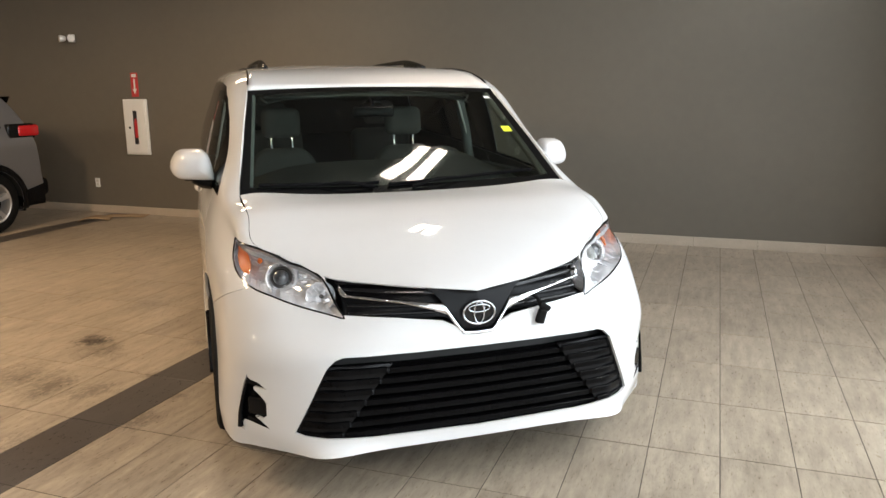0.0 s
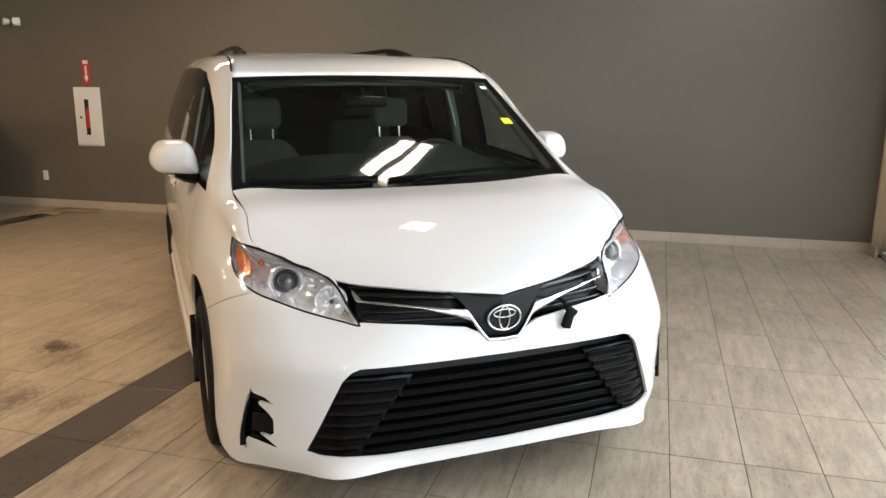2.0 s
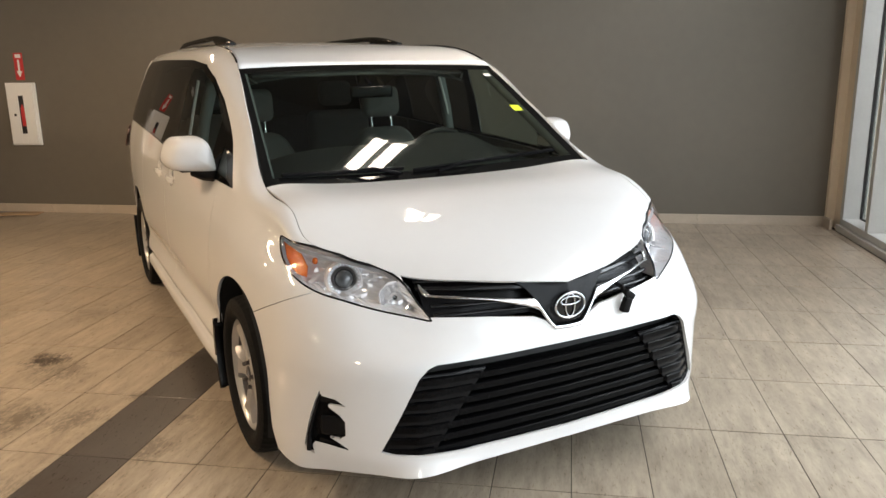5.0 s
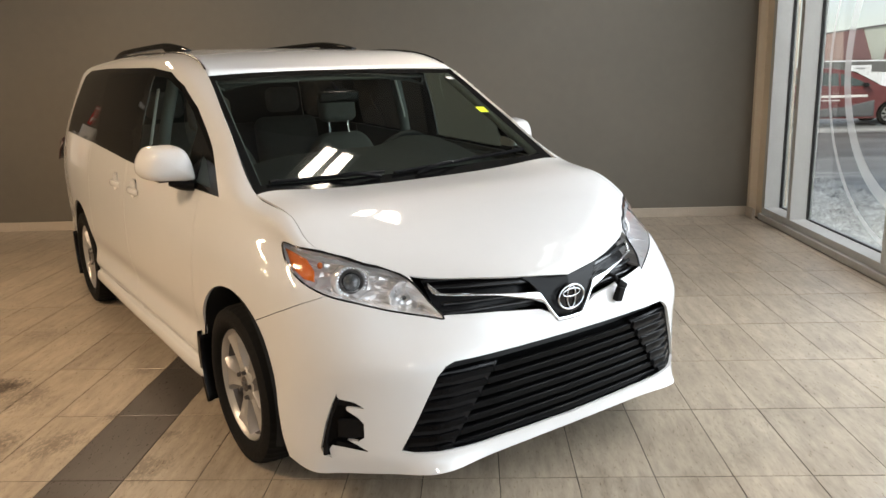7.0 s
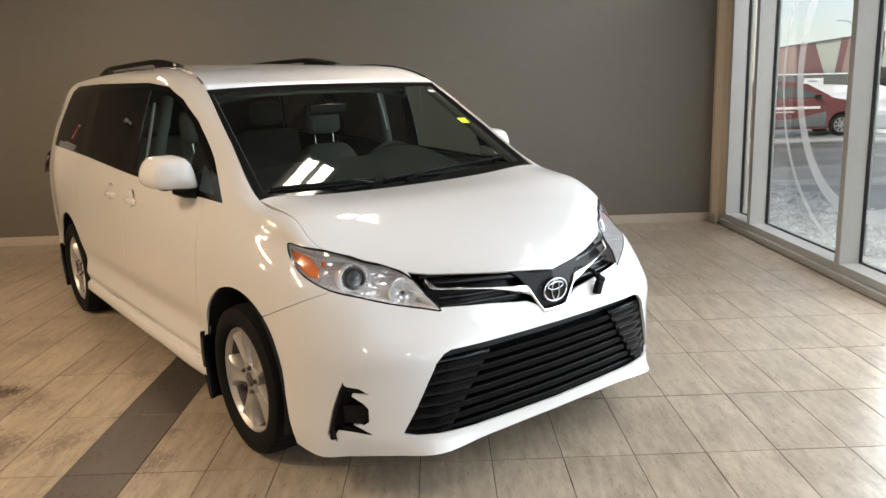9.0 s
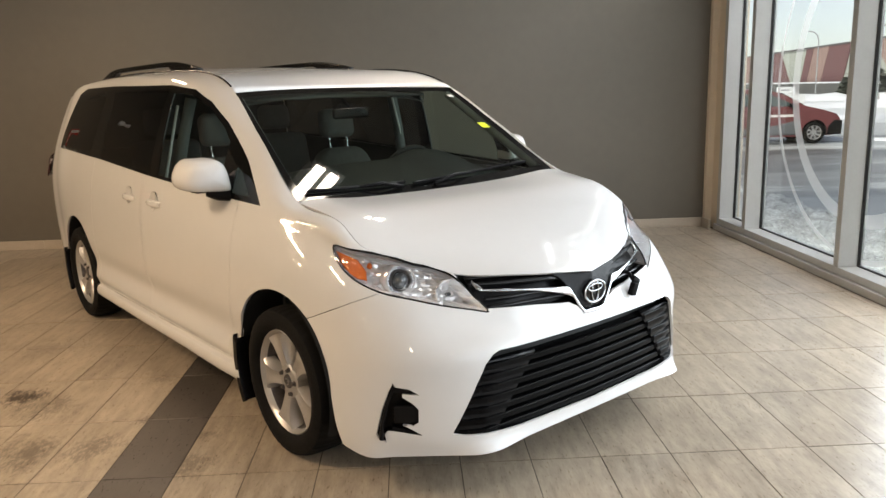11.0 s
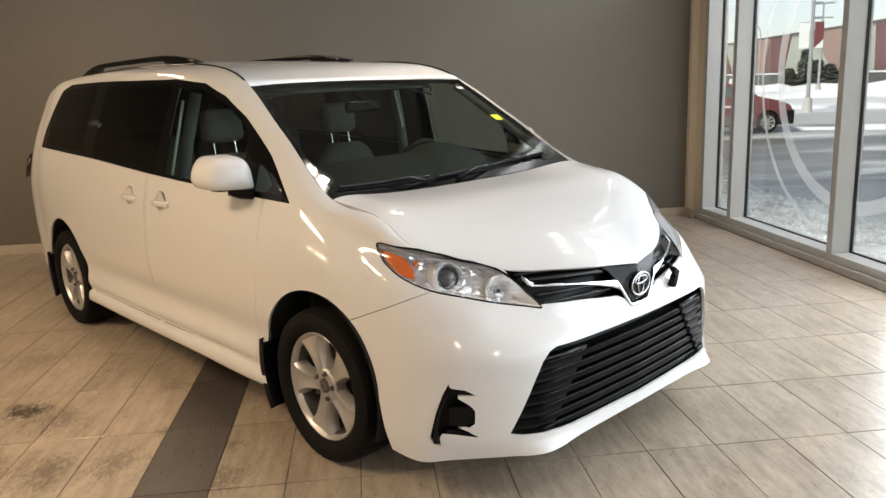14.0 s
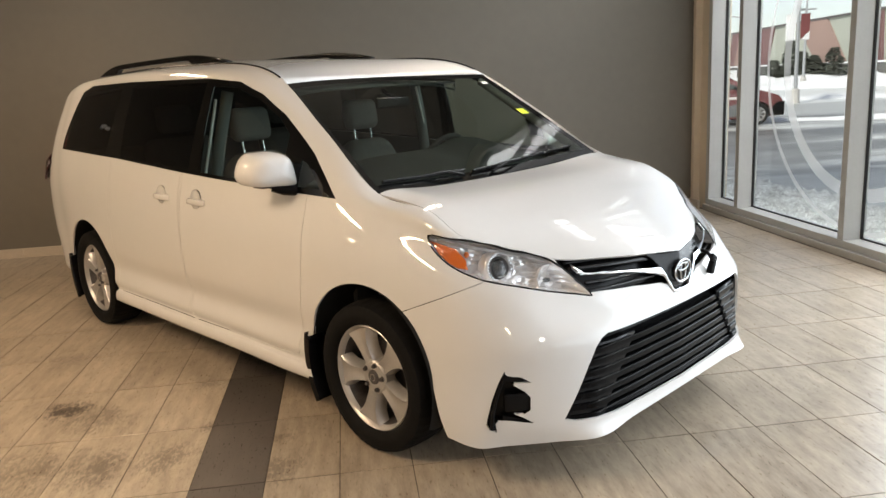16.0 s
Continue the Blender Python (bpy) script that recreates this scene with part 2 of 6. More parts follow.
def take(bm, poly, view, keep=lambda c: True):
    """Cuts the outline poly, seen along a view, out of the sheet bm and gives the piece inside as a new bmesh."""
    e1, e2 = view
    nrm = e1.cross(e2)
    n = len(poly)
    for i in range(n):
        a, b = poly[i], poly[(i + 1) % n]
        lo = (min(a[0], b[0]) - 0.004, min(a[1], b[1]) - 0.004)
        hi = (max(a[0], b[0]) + 0.004, max(a[1], b[1]) + 0.004)
        faces = []
        for f in bm.faces:
            us = [v.co.dot(e1) for v in f.verts]
            ws = [v.co.dot(e2) for v in f.verts]
            if max(us) >= lo[0] and min(us) <= hi[0] and max(ws) >= lo[1] and min(ws) <= hi[1] and keep(f.calc_center_median()):
                faces.append(f)
        if not faces:
            continue
        edges = {e for f in faces for e in f.edges}
        verts = {v for f in faces for v in f.verts}
        d = Vector((b[0] - a[0], b[1] - a[1]))
        pn = (e1 * d.y - e2 * d.x).normalized()
        bmesh.ops.bisect_plane(bm, geom=faces + list(edges) + list(verts), dist=1e-5, plane_co=e1 * a[0] + e2 * a[1], plane_no=pn)
    inner = [f for f in bm.faces if keep(f.calc_center_median()) and inside((f.calc_center_median().dot(e1), f.calc_center_median().dot(e2)), poly)]
    got = bmesh.new()
    vm = {}
    for f in inner:
        for v in f.verts:
            if v not in vm:
                vm[v] = got.verts.new(v.co)
        got.faces.new([vm[v] for v in f.verts])
    bmesh.ops.delete(bm, geom=inner, context="FACES")
    return got


def outward(bm, middle=(0, 1.5, 0.7)):
    """Turns all faces of a sheet so that they look away from the middle."""
    bm.normal_update()
    mid = Vector(middle)
    if sum(f.normal.dot(f.calc_center_median() - mid) * f.calc_area() for f in bm.faces) < 0:
        bmesh.ops.reverse_faces(bm, faces=bm.faces)
    return bm


def both(bm):
    """The sheet of one half together with its mirror image across x = 0."""
    bm = join(bm, flipped(bm))
    bmesh.ops.remove_doubles(bm, verts=bm.verts, dist=0.0004)
    return bm


def flipped(bm):
    out = bm.copy()
    for v in out.verts:
        v.co.x = -v.co.x
    bmesh.ops.reverse_faces(out, faces=out.faces)
    return out


def sides(name, bm, mat, parent, label="", smooth=35, solid=0.0):
    """The same part on both sides of the car, each an object of its own."""
    other = flipped(bm)
    return part(name, bm, mat, parent, label, smooth, solid), part(name, other, mat, parent, label, smooth, solid)


def reference(bm):
    """A smooth sheet kept to take shading normals from."""
    bm.normal_update()
    bm.verts.index_update()
    faces = [[v.index for v in f.verts] for f in bm.faces]
    cos = [v.co.copy() for v in bm.verts]
    nrm = [v.normal.copy() for v in bm.verts]
    return BVHTree.FromPolygons(cos, faces), cos, nrm, faces


def ref_normal(ref, co):
    tree, cos, nrm, faces = ref
    p = Vector((abs(co.x), co.y, co.z))
    loc, _, k, _ = tree.find_nearest(p)
    f = faces[k]
    w = [1 / max((cos[i] - loc).length, 1e-5) ** 2 for i in f]
    n = sum((nrm[i] * a for i, a in zip(f, w)), Vector()).normalized()
    if co.x < 0:
        n.x = -n.x
    return n


def skin(name, bm, mats, parent, ref, label="", thick=0.012):
    """A panel cut from the smooth sheet: outer face with the sheet's own normals, inner face and rim."""
    bm.verts.index_update()
    bm.normal_update()
    vs = [v.co.copy() for v in bm.verts]
    nn = [ref_normal(ref, c) for c in vs]
    n = len(vs)
    verts = list(vs)
    faces, idx, normals = [], [], []
    for f in bm.faces:
        q = [v.index for v in f.verts]
        flip = f.normal.dot(sum((nn[i] for i in q), Vector())) < 0
        faces.append(q[::-1] if flip else q)
        idx.append(0)
        normals += [nn[i] for i in faces[-1]]
    if thick:
        outer = len(faces)
        verts += [c - m * thick for c, m in zip(vs, nn)]
        for q in faces[:outer]:
            faces.append([n + i for i in q[::-1]])
            idx.append(1)
            normals += [-nn[i] for i in q[::-1]]
        for e in bm.edges:
            if len(e.link_faces) == 1:
                a, b = (v.index for v in e.verts)
                k = len(verts)
                verts += [vs[a], vs[b], vs[b] - nn[b] * thick, vs[a] - nn[a] * thick]
                m = (vs[b] - vs[a]).cross(nn[a])
                if m.length < 1e-9:
                    continue
                m.normalize()
                c = e.link_faces[0].calc_center_median()
                if m.dot(c - vs[a]) > 0:
                    m = -m
                    faces.append([k, k + 1, k + 2, k + 3])
                else:
                    faces.append([k + 3, k + 2, k + 1, k])
                idx.append(0)
                normals += [m] * 4
    me = bpy.data.meshes.new(name)
    me.from_pydata([tuple(v) for v in verts], [], faces)
    for mm in (mats if isinstance(mats, (list, tuple)) else [mats]):
        me.materials.append(mm)
    if len(me.materials) < 2:
        idx = [0] * len(idx)
    me.polygons.foreach_set("material_index", idx)
    me.polygons.foreach_set("use_smooth", [True] * len(faces))
    me.normals_split_custom_set([tuple(v) for v in normals])
    me.update()
    bm.free()
    ob = new(name, me)
    ob.parent = parent
    if label:
        ob["label"] = label
    return ob


def skins(name, bm, mats, parent, ref, label="", thick=0.012):
    other = flipped(bm)
    return skin(name, bm, mats, parent, ref, label, thick), skin(name, other, mats, parent, ref, label, thick)

# ---- the room ----
WALL_Y, GLASS_X, CEIL_Z, LAMP_Z, TRANSOM_Z, HEAD_Z = 4.57, 3.20, 6.50, 3.10, 2.98, 5.50
LEFT_X, FRONT_Y = -13.0, -10.5
floor = tagged(part("floor", box(LEFT_X - 0.2, GLASS_X + 0.22, FRONT_Y - 0.2, WALL_Y + 0.2, -0.15, -0.0024), GROUT), "taupe plank tiles with a dark tile stripe", "floor", kind="structure")
tagged(part("wall_north", box(LEFT_X - 0.2, 3.125, WALL_Y, WALL_Y + 0.2, -0.1, CEIL_Z), WALL_GREY), "plain dark taupe painted showroom wall", "wall", kind="structure")
tagged(part("wall_west", box(LEFT_X - 0.2, LEFT_X, FRONT_Y, WALL_Y, -0.1, CEIL_Z), WALL_CREAM), "plain cream painted end wall", "wall", kind="structure")
tagged(part("wall_south", box(LEFT_X - 0.2, GLASS_X, FRONT_Y - 0.2, FRONT_Y, -0.1, CEIL_Z), WALL_GREY), "plain dark taupe painted wall", "wall", kind="structure")
tagged(part("ceiling", box(LEFT_X - 0.2, GLASS_X + 0.3, FRONT_Y - 0.2, WALL_Y + 0.3, CEIL_Z, CEIL_Z + 0.2), CEILING), "plain grey painted showroom ceiling", "ceiling", kind="structure")
pier = box(3.125, 3.45, WALL_Y - 0.06, WALL_Y + 0.2, -0.1, CEIL_Z, 0.004)
tagged(part("wall_pier", pier, WALL_CREAM), "cream painted corner pier beside the glazing", "wall", kind="structure")
tagged(part("wall_pier_return", box(3.20, 3.45, WALL_Y - 0.22, WALL_Y - 0.06, -0.1, CEIL_Z, 0.003), WALL_CREAM), "cream painted return beside the glazing", "wall", kind="structure")

# baseboard of light tiles along the grey wall
BASE_TILE = material("light_base_tile", (0.46, 0.39, 0.31), 0.4, 0, 0.12, 9, 0.15, 120)
base = tagged(part("baseboard", box(LEFT_X, 3.125, WALL_Y - 0.006, WALL_Y + 0.002, 0, 0.094), GROUT), "light taupe tile baseboard", "baseboard", kind="structure")
me_base = bpy.data.meshes.new("base_tile")
bm = box(-0.304, 0.304, -0.012, 0, 0, 0.098, 0.002, seg=1)
bm.to_mesh(me_base)
bm.free()
me_base.materials.append(BASE_TILE)
for k in range(27):
    x = 3.125 - 0.305 - 0.61 * k
    if x - 0.305 < LEFT_X:
        break
    o = new("base_tile", me_base)
    o.parent, o.location = base, (x, WALL_Y - 0.004, 0)
pb = box(3.11, 3.135, WALL_Y - 0.22, WALL_Y - 0.01, 0, 0.10, 0.002)
part("base_tile_end", pb, BASE_TILE, base)

# glazed wall
MULL = [4.32, 3.68, 1.97, 0.30, -1.74, -3.54, -5.34, -7.14, -8.94, -10.4]
win = tagged(empty("window_1"), "tall two-tier aluminium glazing onto a snowy lot", "window", kind="structure")
SILL_DARK = material("dull_sill_metal", (0.50, 0.49, 0.47), 0.45, 0.2, 0.08, 10)
part("window_sill", box(3.165, 3.46, FRONT_Y, 4.35, 0, 0.062, 0.004), SILL_DARK, win, "dull grey metal sill")
part("bottom_rail", box(3.20, 3.44, FRONT_Y, 4.35, 0.062, 0.125, 0.004), ALUMINIUM, win, "aluminium bottom rail")
part("transom", box(3.20, 3.44, FRONT_Y, 4.35, TRANSOM_Z, TRANSOM_Z + .12, 0.004), ALUMINIUM, win, "aluminium transom")
part("top_rail", box(3.20, 3.44, FRONT_Y, 4.35, CEIL_Z - .15, CEIL_Z, 0.004), ALUMINIUM, win, "aluminium top rail")
TIERS = ((.125, TRANSOM_Z), (TRANSOM_Z + .12, HEAD_Z))
part("upper_transom", box(3.20, 3.44, FRONT_Y, 4.35, HEAD_Z, HEAD_Z + .20, 0.004), ALUMINIUM, win, "aluminium upper transom")
for y in MULL:
    for z0, z1 in TIERS:
        part("mullion_cap", box(3.389, 3.405, y - 0.03, y + 0.03, z0, z1, 0.003), ALUMINIUM, win, "aluminium outer cap")
        part("mullion", box(3.20, 3.372, y - 0.036, y + 0.036, z0, z1, 0.003), ALUMINIUM, win, "aluminium mullion")
for a, b in zip(MULL, MULL[1:]):
    y0, y1 = b + 0.036, a - 0.036
    for z0, z1 in TIERS:
        p = part("pane", box(3.376, 3.382, y0 + 0.003, y1 - 0.003, z0 + .012, z1 - .012), PANE, win, "clear double glazing")
        p.visible_shadow = False
        for c in ((y0 + .001, y0 + 0.008), (y1 - 0.008, y1 - .001)):
            part("gasket", box(3.352, 3.3755, c[0], c[1], z0, z1), GASKET, p, "black gasket")
        for c in ((z0 + .001, z0 + .010), (z1 - .010, z1 - .001)):
            part("gasket", box(3.352, 3.3755, y0 + 0.008, y1 - 0.008, c[0], c[1]), GASKET, p, "black gasket")

# narrow dark-framed panes under the ceiling
FRAME_DARK = material("dark_bronze_frame", (0.03, 0.03, 0.032), 0.4, 0.3, 0.1, 10)
z0, z1 = HEAD_Z + .20, CEIL_Z - .15
y = 4.35
while y > FRONT_Y + .7:
    part("clerestory_bar", box(3.26, 3.42, y - .10, y, z0, z1, .004), FRAME_DARK, win, "dark bronze bar")
    p = part("clerestory_pane", box(3.340, 3.346, y - .618, y - .102, z0, z1), PANE, win, "clear glazing")
    p.visible_shadow = False
    y -= .62
part("clerestory_bar", box(3.26, 3.42, FRONT_Y, y, z0, z1, .004), FRAME_DARK, win, "dark bronze bar")

# pale rings of film stuck on the panes
def film(name, tint, alpha):
    m = bpy.data.materials.new(name)
    m.use_nodes = True
    nt = m.node_tree
    nt.nodes.remove(nt.nodes["Principled BSDF"])
    clear, milky, mix = (nt.nodes.new(k) for k in ("ShaderNodeBsdfTransparent", "ShaderNodeBsdfTranslucent", "ShaderNodeMixShader"))
    milky.inputs["Color"].default_value = (*tint, 1)
    mix.inputs[0].default_value = alpha
    nt.links.new(clear.outputs[0], mix.inputs[1])
    nt.links.new(milky.outputs[0], mix.inputs[2])
    nt.links.new(mix.outputs[0], nt.nodes["Material Output"].inputs["Surface"])
    return m


DECAL = film("frosted_film", (0.92, 0.91, 0.88), 0.36)
for y0, y1 in ((2.01, 3.63), (0.35, 1.93)):
    for r, w in ((1.42, 0.022), (1.10, 0.056)):
        run = []
        for t in np.linspace(0, 2 * math.pi, 241):
            y, z = 2.02 + r * math.cos(t), 1.58 + r * math.sin(t)
            if y0 < y < y1 and 0.15 < z < 2.9:
                run.append(t)
            if run and (not (y0 < y < y1 and 0.15 < z < 2.9) or t > 6.28):
                if len(run) > 2:
                    bm = grid_mesh([[(3.370, 2.02 + rr * math.cos(t2), 1.58 + rr * math.sin(t2)) for rr in (r - w, r + w)] for t2 in run])
                    o = part("window_film", bm, DECAL, win, "translucent curved film strip")
                    o.visible_shadow = False
                run = []

# ---- outside ----
GROUND_Z = -0.29


def ground_mat():
    m = material("wet_lot_asphalt", (0.16, 0.165, 0.17), 0.35, 0, 0.3, 0.5, 0.5, 20)
    nt = m.node_tree
    b = nt.nodes["Principled BSDF"]
    geo = nt.nodes.new("ShaderNodeNewGeometry")
    mp = nt.nodes.new("ShaderNodeMapping")
    mp.inputs["Scale"].default_value = (0.10, 0.45, 1)
    mp.inputs["Rotation"].default_value = (0, 0, radians(26))
    nt.links.new(geo.outputs["Position"], mp.inputs["Vector"])
    no = nt.nodes.new("ShaderNodeTexNoise")
    no.inputs["Scale"].default_value, no.inputs["Detail"].default_value, no.inputs["Roughness"].default_value = 0.9, 6, 0.62
    nt.links.new(mp.outputs[0], no.inputs["Vector"])
    def ramp(stops):
        r = nt.nodes.new("ShaderNodeValToRGB")
        el = r.color_ramp.elements
        for e, (at, v) in [(el[0], stops[0]), (el[1], stops[-1])] + [(None, st) for st in stops[1:-1]]:
            e = e or el.new(at)
            e.position, e.color = at, (v * 0.97, v, v * 0.995, 1)
        return r

    def blend(kind, a, b2):
        n = nt.nodes.new("ShaderNodeMath")
        n.operation = kind
        nt.links.new(a, n.inputs[0])
        if isinstance(b2, float):
            n.inputs[1].default_value = b2
        else:
            nt.links.new(b2, n.inputs[1])
        return n.outputs[0]

    # distance out from the glazing, frayed by noise: slush, wet drive lane, ploughed road, snow field
    away = nt.nodes.new("ShaderNodeVectorMath")
    away.operation = "DOT_PRODUCT"
    away.inputs[1].default_value = (0.0045, 0.0088, 0)
    nt.links.new(geo.outputs["Position"], away.inputs[0])
    fray = blend("MULTIPLY", blend("SUBTRACT", no.outputs["Fac"], 0.5), 0.16)
    zone = ramp(((0.0, 0.52), (0.085, 0.46), (0.125, 0.0), (0.21, 0.0), (0.24, 0.40), (0.335, 0.46), (0.36, 0.80)))
    nt.links.new(blend("ADD", away.outputs["Value"], fray), zone.inputs[0])
    streak = ramp(((0.44, 0.09), (0.52, 0.22), (0.57, 0.50), (0.66, 0.72)))
    nt.links.new(no.outputs["Fac"], streak.inputs[0])
    mix = nt.nodes.new("ShaderNodeMix")
    mix.data_type, mix.blend_type = "RGBA", "LIGHTEN"
    mix.inputs[0].default_value = 0.9
    nt.links.new(streak.outputs[0], mix.inputs[6])
    nt.links.new(zone.outputs[0], mix.inputs[7])
    nt.links.new(mix.outputs[2], b.inputs["Base Color"])
    return m


tagged(part("ground", box(GLASS_X + 0.24, 900, -500, 900, -0.6, GROUND_Z), ground_mat()), "wet asphalt lot streaked with snow", "ground", kind="structure")
SNOW = material("packed_snow", (0.80, 0.82, 0.85), 0.7, 0, 0.06, 0.5, 0.5, 8)


def snow_heap(x0, y0, x1, y1, w, h, seed):
    rnd = random.Random(seed)
    d = Vector((x1 - x0, y1 - y0, 0))
    n = d.normalized()
    s = Vector((-n.y, n.x, 0))
    k = max(8, int(d.length / 1.2))
    rows = []
    for i in range(k + 1):
        hh = h * (0.55 + 0.6 * rnd.random()) * min(1, 4 * i / k, 4 * (k - i) / k)
        p = Vector((x0, y0, GROUND_Z - .01)) + d * i / k
        rows.append([p + s * w * f * (0.8 + 0.4 * rnd.random()) + Vector((0, 0, hh * (1 - f * f) * (0.8 + 0.4 * rnd.random()))) for f in (-1, -0.6, -0.2, 0.2, 0.6, 1)])
    bm = grid_mesh(rows)
    bmesh.ops.recalc_face_normals(bm, faces=bm.faces)
    return tagged(part("snow_bank", bm, SNOW, None, "", 80), "ploughed bank of dirty white snow", "snow bank")


snow_heap(14, 36, 40, 22, 1.4, 0.22, 3)
snow_heap(20, 52, 56, 33, 2.4, 0.55, 4)
snow_heap(26, 70, 70, 48, 3.0, 0.6, 5)
snow_heap(11.2, 20.4, 17.5, 17.4, 0.45, 0.12, 6)

# slushy planting strip close to the glass
rnd = random.Random(11)
rows = [[(x, y, -0.13 - 0.16 * (x - 3.5) / 2.3 + 0.075 * rnd.random() ** 2 + 0.03 * math.sin(7 * x + 3 * y)) for x in np.linspace(3.50, 5.8, 52)] for y in np.linspace(-10.5, 9.5, 400)]
slush = material("slush_and_gravel", (0.70, 0.71, 0.69), 0.6, 0, 0.65, 3.5, 0.9, 30)
tagged(part("slush_strip", grid_mesh(rows), slush, None, "", 60), "broken slush and gravel along the glazing", "slush", kind="stuff")

# far retail building with red slanting bands
wall_far = material("pale_cladding", (0.40, 0.42, 0.37), 0.8, 0, 0.06, 0.2)
# reds muted: the haze of the panes is put into their colour
band_red = material("dull_red_cladding", (0.17, 0.085, 0.085), 0.8, 0, 0.1, 0.2)
band_tan = material("salmon_cladding", (0.33, 0.225, 0.195), 0.8, 0, 0.1, 0.2)
store = tagged(empty("retail_building", pose(55, 104, 0, 0, 0, -99.9)), "long low retail building with red slanting bands", "building")
part("wall", box(-40, 70, 0, 30, -0.35, 5.6), wall_far, store, "pale grey-green cladding")
part("roof_edge", box(-40.2, 70.2, -0.2, 30.2, 5.6, 5.80), material("dark_roof_edge", (0.12, 0.11, 0.11), 0.6), store, "dark roof edge")
for x0, x1, x2, x3, mm, tone in ((-27, -16, -28.5, -17.5, band_tan, "salmon"), (-15.98, -1.5, -17.48, -8.2, band_red, "dull red"), (1, 3.68, 3.6, 6.48, band_red, "dull red"), (3.7, 8.68, 6.5, 11.98, band_tan, "salmon"), (8.7, 16.2, 12, 18.9, band_red, "dull red"), (33, 39, 25, 33, band_tan, "salmon"), (40, 44.5, 39.5, 44, band_red, "dull red"), (50, 57, 47, 54, band_tan, "salmon")):
    part("slanted_band", prism([(x0, -0.3), (x1, -0.3), (x3, 5.58), (x2, 5.58)], 0.12, m=Matrix.Translation((0, -0.14, 0))), mm, store, tone + " slanting cladding band")
barrier = tagged(empty("low_fence", pose(52.5, 96, 0, 0, 0, -99.9)), "low dark fence with a pale top rail", "fence")
part("fence_board", box(-40, 60, -.04, .04, GROUND_Z, 1.05), material("dark_weathered_board", (0.10, 0.10, 0.095), 0.8, 0, 0.3, 0.6), barrier, "dark board")
part("top_rail", box(-40, 60, -.08, .08, 1.05, 1.22), SNOW, barrier, "snow-covered pale top rail")

# lamp posts and banners
STEEL = material("galvanised_steel", (0.42, 0.43, 0.44), 0.45, 0.6, 0.08, 6)
CONCRETE = material("pale_concrete", (0.46, 0.45, 0.43), 0.9, 0, 0.12, 4, 0.4, 60)


def lamp_post(x, y, h, arm):
    p = tagged(empty("street_lamp", pose(x, y, GROUND_Z)), "grey steel lamp post on a concrete base", "street lamp", group="lamp posts of the lot")
    part("footing", lathe([(0, .001), (0, .20), (.60, .18), (.64, .14), (.64, .001)], 16), CONCRETE, p, "concrete footing", 40).rotation_euler = (0, radians(-90), 0)
    part("pole", tube([(0, 0, .55), (0, 0, h * .5), (0, 0, h)], .085, 10, taper=lambda t: 1 - .35 * t), STEEL, p, "", 60)
    for s in ((-1, 1) if arm else (1,)):
        part("lamp_head", box(s * .15, s * .85, -.14, .14, h - .02, h + .08, .03), STEEL, p, "flat lamp head")
    part("arm", tube([(-.3, 0, h), (.3, 0, h)], .03, 6), STEEL, p)
    return p


lamp_post(19.25, 28.49, 9.0, True)
lamp_post(33.05, 49.68, 6.4, True)
lamp_post(36.78, 55.68, 5.8, True)
swan = tagged(empty("street_lamp", pose(44.8, 79.93, GROUND_Z, 0, 0, 152)), "tall grey street lamp with a curved arm", "street lamp")
part("pole", tube([(0, 0, 0), (0, 0, 3), (0, 0, 5.9), (.15, 0, 6.5), (.5, 0, 6.9), (1.2, 0, 7.05)], .06, 8), STEEL, swan, "", 60)
part("lamp_head", box(1.15, 1.7, -.12, .12, 6.98, 7.10, .03), STEEL, swan, "flat lamp head")
flag = tagged(empty("banner", pose(19.25, 28.49, 0, 0, 0, -28)), "red and white banners hung on a lamp post", "banner")
part("red_banner", prism([(.10, 2.46), (.46, 2.84), (.46, 3.54), (.10, 3.54)], .015), RED_PAINT, flag, "red cloth banner")
part("red_banner_tail", prism([(.12, 2.44), (.46, 2.44), (.46, 2.80)], .012), material("white_cloth", (0.72, 0.73, 0.74), 0.8, 0, 0.05, 6), flag, "white lower corner of the banner")
part("white_banner", prism([(-.50, 2.46), (-.10, 2.46), (-.10, 3.56), (-.50, 3.56)], .015), bpy.data.materials["white_cloth"], flag, "white cloth banner")
for z in (2.45, 3.55):
    part("banner_rod", tube([(-.48, 0, z), (.48, 0, z)], .012, 6), STEEL, flag)


# white boards standing in the lot behind the red car
BOARD = material("white_sign_board", (0.74, 0.76, 0.77), 0.6, 0, 0.05, 2)
for x, y, w, z0, z1, smear in ((12.91, 22.49, .30, 1.10, 1.35, True), (13.16, 22.37, .335, .55, 1.09, False)):
    sb = tagged(empty("sign_board", pose(x, y, 0, 0, 0, -26.5)), "plain white sign board on two posts in the lot", "sign board", group="white boards in the lot")
    part("panel", box(-w, w, -.02, .02, z0, z1, .006), BOARD, sb, "white panel")
    for u in (-.7, .7):
        part("post", box(u * w - .03, u * w + .03, .022, .07, GROUND_Z, z1 - .03, .004), STEEL, sb, "steel post")
    if smear:
        part("lettering_bar", box(-.15, .12, -.024, -.021, z0 + .12, z0 + .17), material("grey_print", (0.30, 0.31, 0.32), 0.6), sb, "grey lettering bar")

# evergreens
# the window glass's reflected haze is put into this greyed, lightened green
NEEDLES = material("conifer_needles", (0.09, 0.105, 0.085), 0.85, 0, 0.4, 3)


